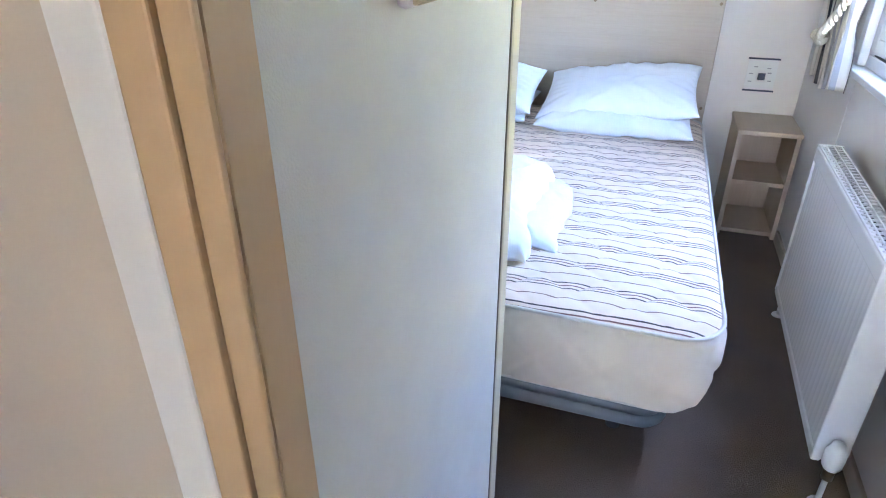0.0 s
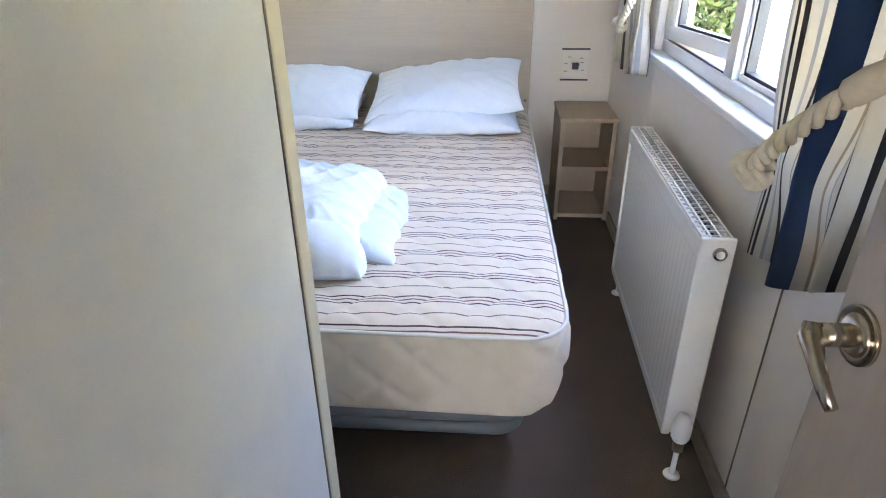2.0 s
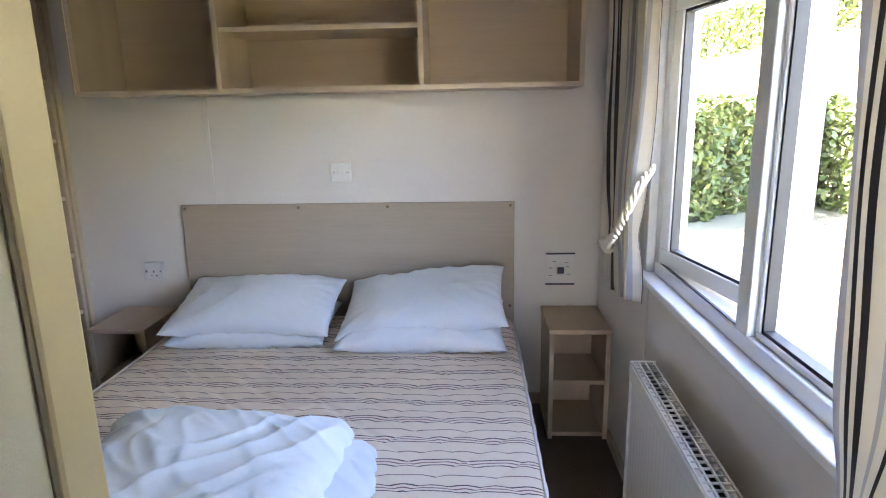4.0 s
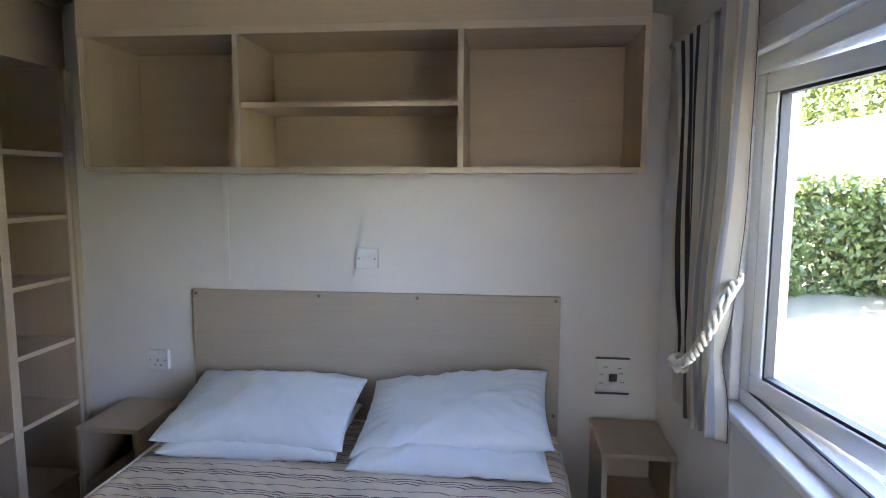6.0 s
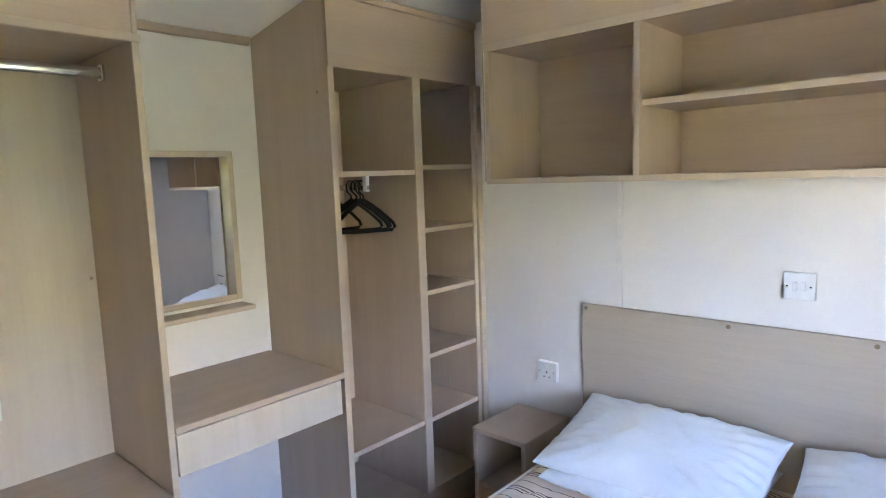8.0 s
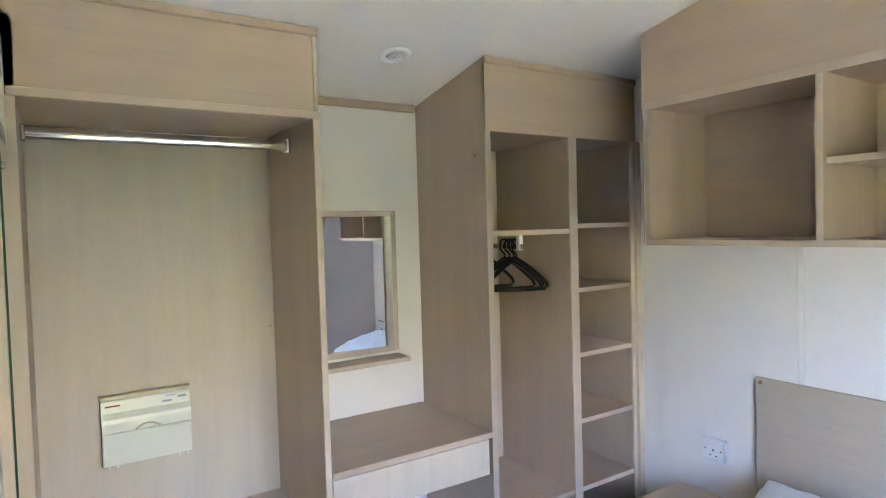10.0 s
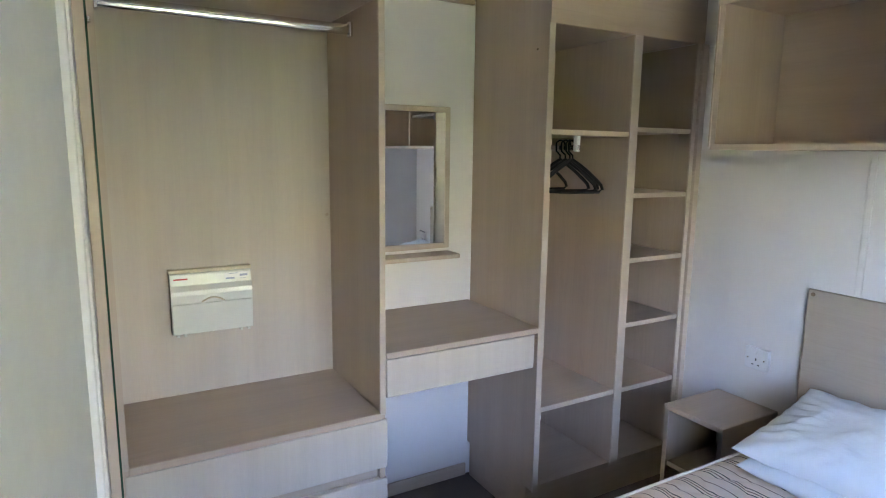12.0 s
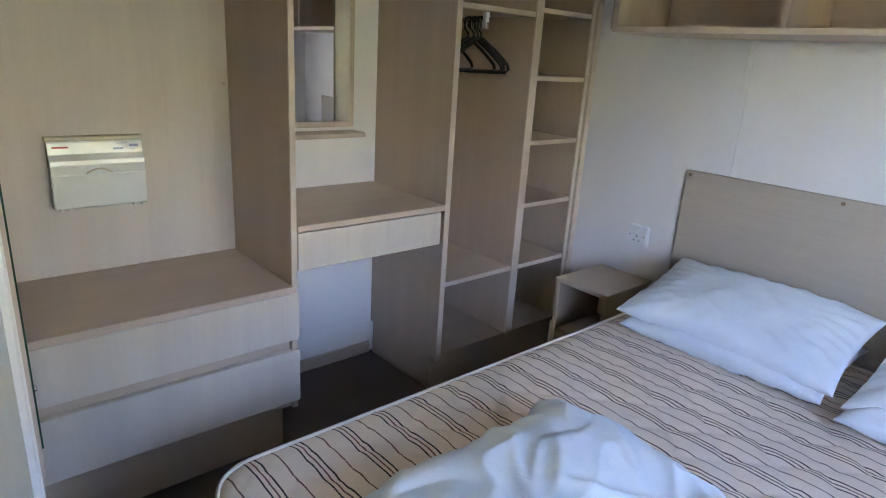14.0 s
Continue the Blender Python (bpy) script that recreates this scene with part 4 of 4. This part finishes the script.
# ---- radiator ----
ra = thing("radiator", (1.04, 1.78, 0.11), "white panel radiator below the window", "radiator")
RX0, RX1, RY0, RY1, RZ0, RZ1 = 1.011, 1.083, 1.375, 2.205, 0.10, 0.645
prof = []
NR = 26
for i in range(NR):
    ya = RY0 + 0.02 + (RY1 - RY0 - 0.04) * i / NR
    st = (RY1 - RY0 - 0.04) / NR
    prof += [(RX0 + 0.004, ya), (RX0 + 0.004, ya + st * 0.34), (RX0 + 0.0036, ya + st * 0.6), (RX0 + 0.0036, ya + st * 0.76)]
prof += [(RX0 + 0.007, RY1 - 0.02), (RX0 + 0.022, RY1 - 0.02), (RX0 + 0.022, RY0 + 0.02)]
pb = prism(bmesh.new(), prof, RZ0 + 0.03, RZ1 - 0.055, 2)
box(pb, RX0, RX0 + 0.022, RY0 + 0.004, RY1 - 0.004, RZ1 - 0.056, RZ1 - 0.006, 0.006, 3)
box(pb, RX0, RX0 + 0.022, RY0 + 0.004, RY1 - 0.004, RZ0, RZ0 + 0.032, 0.005, 2)
part("front_panel", pb, enamel, ra)
part("back_panel", boxes((RX1 - 0.016, RX1, RY0 + 0.004, RY1 - 0.004, RZ0, RZ1 - 0.006), bev=0.004, seg=2), enamel, ra)
for y in (RY0, RY1 - 0.012):
    part("end_cover", boxes((RX0 - 0.001, RX1 + 0.001, y, y + 0.012, RZ0 + 0.01, RZ1), bev=0.004, seg=2), enamel, ra)
# solid block in place of fins, its shade put in as near-black
part("fins", boxes((RX0 + 0.024, RX1 - 0.018, RY0 + 0.014, RY1 - 0.014, RZ0 + 0.02, RZ1 - 0.03)), dark_grille, ra, "near-black block for the shade between the convector fins")
gr = bmesh.new()
for x in (RX0 + 0.005, RX0 + 0.022, RX0 + 0.042, RX1 - 0.008):
    box(gr, x - 0.002, x + 0.002, RY0 + 0.012, RY1 - 0.012, RZ1 - 0.006, RZ1 - 0.001)
y = RY0 + 0.02
while y < RY1 - 0.015:
    box(gr, RX0 + 0.004, RX1 - 0.004, y - 0.0015, y + 0.0015, RZ1 - 0.0065, RZ1 - 0.0015)
    y += 0.0245
part("top_grille", gr, enamel, ra, "white slotted top grille")
pb = bmesh.new()
cyl(pb, (RX0 + 0.042, RY0 + 0.001, RZ1 - 0.035), (RX0 + 0.042, RY0 - 0.006, RZ1 - 0.035), 0.015, 0.014, 20)
plug = part("plug", smooth(pb), steel, ra, "chrome end plug")
pb = bmesh.new()
cyl(pb, (RX0 + 0.042, RY0 - 0.006, RZ1 - 0.035), (RX0 + 0.042, RY0 - 0.009, RZ1 - 0.035), 0.009, 0.008, 16)
part("plug_cap", smooth(pb), plastic, plug)
vb = bmesh.new()
cyl(vb, (1.046, RY0 - 0.028, 0.085), (1.046, RY0 - 0.028, 0.125), 0.013, 0.013, 16)
cyl(vb, (1.046, RY0 - 0.03, 0.105), (1.046, RY0 + 0.01, 0.135), 0.011, 0.011, 16)
valve = part("valve_body", smooth(vb), pipe_grey, ra, "bronze valve body")
vb = bmesh.new()
tube(vb, [(1.046, RY0 - 0.028, 0.118), (1.046, RY0 - 0.028, 0.128), (1.046, RY0 - 0.028, 0.165), (1.046, RY0 - 0.028, 0.180), (1.046, RY0 - 0.028, 0.192)], [0.017, 0.022, 0.023, 0.016, 0.014], 20)
part("valve_head", smooth(vb), plastic, valve, "white thermostatic head")
for yy in (RY0 - 0.028, RY1 + 0.01):
    vb = bmesh.new()
    cyl(vb, (1.046, yy, 0.0), (1.046, yy, 0.10), 0.0065, 0.0065, 12)
    pipe = part("pipe", smooth(vb), plastic, ra, "white pipe tail")
    vb = bmesh.new()
    cyl(vb, (1.046, yy, 0.0), (1.046, yy, 0.006), 0.021, 0.018, 20)
    part("pipe_collar", smooth(vb), plastic, pipe)

ra.rotation_euler = (0, 0, radians(-1.4))


# ---- curtains ----
def curtain(folds, y_in, y_out, ztop, zbot, ztie, tie_in, low_in, low_out, seed, fine, label):
    """Striped cloth from the rail, drawn back at the tie and loose below. y_in: the edge over the glass; y_out: the outer edge."""
    th = thing("curtain", (1.04, y_out, zbot), label, "curtain", "curtains at the window")
    bm = bmesh.new()
    uvl = bm.loops.layers.uv.new("UVMap")
    nu, nv, grid = 110, 60, []
    for j in range(nv + 1):
        f = j / nv
        z = ztop + (zbot - ztop) * f
        ft = (ztop - ztie) / (ztop - zbot)
        if f < ft:
            k = (f / ft) ** 1.7
            inner = y_in + (tie_in - y_in) * k
        else:
            k = (f - ft) / (1 - ft)
            inner = tie_in + (low_in - tie_in) * k ** 0.7
        pinch = math.exp(-((f - ft) / 0.07) ** 2)
        row = []
        for i in range(nu + 1):
            u = i / nu
            y = inner + (y_out + (low_out - y_out) * f - inner) * u
            amp = 0.024 * (0.55 + 0.6 * f) * (1 - 0.55 * pinch)
            x = 1.052 + amp * math.sin(2 * math.pi * (folds * u + 0.25 * math.sin(5 * u + seed)) + seed + 0.5 * math.sin(3 * f))
            x += 0.012 * noise.noise((u * 6, f * 3, seed)) - 0.012 * math.sin(math.pi * u) * pinch
            zz = z + (0.012 * math.sin(9 * u + seed) * f ** 6)
            if not fine:
                ret = max(0.0, (u - 0.6) / 0.4) ** 1.4 * f
                x = 1.05 + (x - 1.05) * (1 - 0.6 * ret) + 0.05 * ret - 0.022 * math.sin(math.pi * min(1.0, u / 0.9)) * f
                zz = z + (0.006 * math.sin(7 * u) + 0.035 * ret) * f ** 4
            row.append(bm.verts.new((x, y, zz)))
        grid.append(row)
    for j in range(nv):
        for i in range(nu):
            fc = bm.faces.new((grid[j][i], grid[j][i + 1], grid[j + 1][i + 1], grid[j + 1][i]))
            a0, a1 = (0.70 + 0.833 * i / nu) / 3.6, (0.70 + 0.833 * (i + 1) / nu) / 3.6
            if fine:
                a0 = (0.85 + (i * 6 / nu) % 1 * 0.145) / 3.6
                a1 = a0 + 6 / nu * 0.145 / 3.6
            for lp, (a, c) in zip(fc.loops, ((a0, j), (a1, j), (a1, j + 1), (a0, j + 1))):
                lp[uvl].uv = (a, c / nv)
    cl = part("cloth", smooth(bm), curtain_mat, th)
    sol = cl.modifiers.new("thickness", "SOLIDIFY")
    sol.thickness, sol.offset = 0.002, 0.0
    return th


def rope(parent, path, r):
    """Three strands laid round a path."""
    pts = [Vector(p) for p in path]
    fine = []
    for a, c in zip(pts[:-1], pts[1:]):
        fine += [a.lerp(c, k / 14) for k in range(14)]
    fine.append(pts[-1])
    for _ in range(6):
        fine = [fine[0]] + [(fine[i - 1] + fine[i] * 2 + fine[i + 1]) / 4 for i in range(1, len(fine) - 1)] + [fine[-1]]
    run = [0.0]
    for a, c in zip(fine[:-1], fine[1:]):
        run.append(run[-1] + (c - a).length)
    for s in range(3):
        out = []
        for i, p in enumerate(fine):
            d = (fine[min(i + 1, len(fine) - 1)] - fine[max(i - 1, 0)]).normalized()
            side = d.cross(Vector((0.2, 0.3, 0.93))).normalized()
            up = side.cross(d)
            a = run[i] / (r * 5.5) * 2 * math.pi + s * 2 * math.pi / 3
            out.append(p + (math.cos(a) * side + math.sin(a) * up) * r * 0.60)
        bm = bmesh.new()
        tube(bm, out, r * 0.48, 8)
        part("strand", smooth(bm), rope_mat, parent)


def knot(parent, c, r):
    c = Vector(c)
    for k, (ax, ay, az_) in enumerate(((0, 20, 0), (70, 0, 40), (100, 40, -30), (35, 75, 10))):
        m = Euler((radians(ax), radians(ay), radians(az_))).to_matrix()
        bm = bmesh.new()
        tube(bm, [c + m @ Vector((r * math.cos(t), r * 0.85 * math.sin(t), 0.3 * r * math.sin(2 * t + k))) for t in np.linspace(0, 2 * math.pi, 22)[:-1]], r * 0.40, 8, True)
        part("knot_turn", smooth(bm), rope_mat, parent)


curtain(6.0, 2.24, 2.80, 1.83, 0.775, 0.98, 2.345, 2.315, 2.61, 0.4, True, "striped blue and cream curtain tied back at the window")
curtain(2.8, 1.355, 0.90, 1.83, 0.70, 0.87, 1.265, 1.225, 1.02, 2.1, False, "striped navy and cream curtain tied back beside the door")
tie = thing("curtain_tieback", (1.02, 2.72, 0.87), "knotted off-white rope curtain tieback", "tieback", "rope tiebacks")
rope(tie, [(1.09, 2.33, 1.19), (1.04, 2.275, 1.14), (1.005, 2.275, 1.06), (0.992, 2.345, 0.985), (0.992, 2.43, 0.942), (1.002, 2.48, 0.926)], 0.013)
knot(tie, (1.006, 2.50, 0.922), 0.022)
tie = thing("curtain_tieback", (1.0, 1.3, 0.82), "knotted off-white rope curtain tieback", "tieback", "rope tiebacks")
rope(tie, [(1.10, 0.84, 1.16), (1.03, 0.90, 1.10), (0.985, 0.985, 1.03), (0.968, 1.08, 0.948), (0.978, 1.165, 0.880)], 0.015)
knot(tie, (0.985, 1.190, 0.862), 0.027)
cuff = bmesh.new()
tube(cuff, [(1.008, 0.938, 1.070), (1.003, 0.946, 1.064), (0.994, 0.965, 1.049), (0.987, 0.982, 1.034), (0.984, 0.988, 1.029)], [0.013, 0.018, 0.020, 0.019, 0.014], 16)
part("cuff", smooth(cuff), rope_mat, tie, "cream whipped cuff on the rope")
cr = thing("curtain_rail", (1.08, 1.9, 1.84), "slim white curtain rail above the window", "curtain rail")
rb = bmesh.new()
cyl(rb, (1.065, 0.9, 1.845), (1.065, 2.9, 1.845), 0.009, 0.009, 12)
part("pole", smooth(rb), plastic, cr)
for y in (0.97, 1.72, 2.83):
    part("bracket", boxes((1.06, EAST, y - 0.008, y + 0.008, 1.838, 1.852)), plastic, cr)
rb = bmesh.new()
bmesh.ops.create_uvsphere(rb, u_segments=14, v_segments=8, radius=0.016, matrix=Matrix.Translation((1.065, 2.915, 1.845)))
part("finial", smooth(rb), chrome, cr, "small shiny finial")

# ---- ceiling downlight, unlit ----
cl = thing("ceiling_light", (-1.34, 2.11, ceil_z(-1.34)), "round white recessed ceiling light, switched off", "ceiling light")
zc = ceil_z(-1.34)
lb = bmesh.new()
tilt = Matrix.Translation((-1.34, 2.11, zc)) @ Euler((0, -math.atan(0.19), 0)).to_matrix().to_4x4()
ringp = [(0.055, 0.0), (0.053, -0.007), (0.040, -0.010), (0.034, -0.004), (0.030, 0.0)]
vs = [[lb.verts.new(tilt @ Vector((r * math.cos(a), r * math.sin(a), z))) for a in np.linspace(0, 2 * math.pi, 33)[:-1]] for r, z in ringp]
for A, B in zip(vs[:-1], vs[1:]):
    for k in range(32):
        lb.faces.new((A[k], A[(k + 1) % 32], B[(k + 1) % 32], B[k]))
part("trim_ring", smooth(lb), plastic, cl)
lb = bmesh.new()
bmesh.ops.create_circle(lb, cap_ends=True, segments=24, radius=0.031, matrix=tilt @ Matrix.Translation((0, 0, -0.003)))
part("lens", lb, enamel, cl)
for k in range(4):
    w = 0.026 - 0.006 * abs(k - 1.5)
    lb = boxes((-w, w, -0.0225 + 0.013 * k, -0.0165 + 0.013 * k, -0.0075, -0.0025), bev=0.001)
    lb.transform(tilt)
    part("slat", lb, plastic, cl)

# ---- outdoors ----
GZ = -0.55
gb = bmesh.new()
bmesh.ops.create_grid(gb, x_segments=2, y_segments=2, size=600, matrix=Matrix.Translation((0, 0, GZ)))
structure("ground", gb, grass, "sunlit lawn outside the window", "lawn")
structure("wall_exterior", boxes((WEST - 0.1, EAST + 0.1, NORTH + 0.101, 13.0, -0.09, 2.5)), cladding, "outer body of the holiday home", "wall")
structure("skirt", boxes((WEST - 0.08, EAST + 0.08, -6.9, 12.9, GZ, -0.091)), cladding, "outside skirting of the holiday home", "wall")


def hedge(x0, x1, y0, y1, zlow, z1, count, size, seed, label):
    rng = np.random.default_rng(seed)
    h = thing("hedge", ((x0 + x1) / 2, (y0 + y1) / 2, GZ), label, "hedge")
    core = bmesh.new()
    for k in range(40):
        y = y0 + (y1 - y0) * (k + 0.5) / 40
        tube(core, [((x0 + x1) / 2 + rng.normal(0, 0.1), y, GZ), ((x0 + x1) / 2 + rng.normal(0, 0.2), y + rng.normal(0, 0.2), (GZ + z1) / 2), (rng.uniform(x0, x1), y + rng.normal(0, 0.3), z1 - 0.1)], [0.03, 0.02, 0.006], 5)
    part("stems", core, twig, h)
    u = rng.uniform(size=(count, 3))
    top = z1 + 0.25 * np.sin(u[:, 1] * 23) * 0.4
    # leaves crowd towards the face and the top
    px = x0 + (x1 - x0) * u[:, 0] ** 1.6
    py = y0 + (y1 - y0) * u[:, 1]
    bul = 0.18 * np.sin(py * 2.3) + 0.12 * np.sin(py * 5.1 + 1)
    px = px + bul
    pz = zlow + (top - zlow) * (1 - (1 - u[:, 2]) ** 1.3)
    a = rng.normal(size=(count, 3))
    a /= np.linalg.norm(a, axis=1)[:, None]
    c = np.cross(a, rng.normal(size=(count, 3)))
    c /= np.linalg.norm(c, axis=1)[:, None]
    s = size * rng.uniform(0.6, 1.3, size=count)[:, None]
    p = np.stack([px, py, pz], 1) - np.array(h.location)
    q = np.stack([p - a * s, p + c * s * 0.5, p + a * s, p - c * s * 0.5], 1).reshape(-1, 3)
    me = bpy.data.meshes.new("leaves")
    me.from_pydata(q.tolist(), [], np.arange(count * 4).reshape(-1, 4).tolist())
    me.materials.append(leaf)
    lo = new("leaves", me)
    lo.parent = h
    tagged(lo, "", "", "", "stuff")
    return h


# the stretch south of y 0.5 is unseen, added to dim the north wall
hedge(6.9, 8.1, -7.0, 12.5, GZ, 1.35, 36000, 0.085, 3, "broad-leaved green hedge along the lawn")
end_hedge = hedge(4.4, 5.6, 9.4, 14.6, GZ, 1.45, 14000, 0.085, 8, "green hedge across the end of the lawn")
end_hedge.rotation_euler = (0, 0, radians(116))
hedge(14.6, 16.4, 6.0, 44.0, 3.9, 6.6, 30000, 0.16, 5, "tall green hedge on top of the bank")
structure("ground_bank", prism(bmesh.new(), [(9.6, GZ - 0.05), (14.4, 4.0), (30.0, 4.4), (30.0, GZ - 0.05)], -8.0, 60.0, 1), grass, "sunlit grass bank beyond the hedge", "bank")
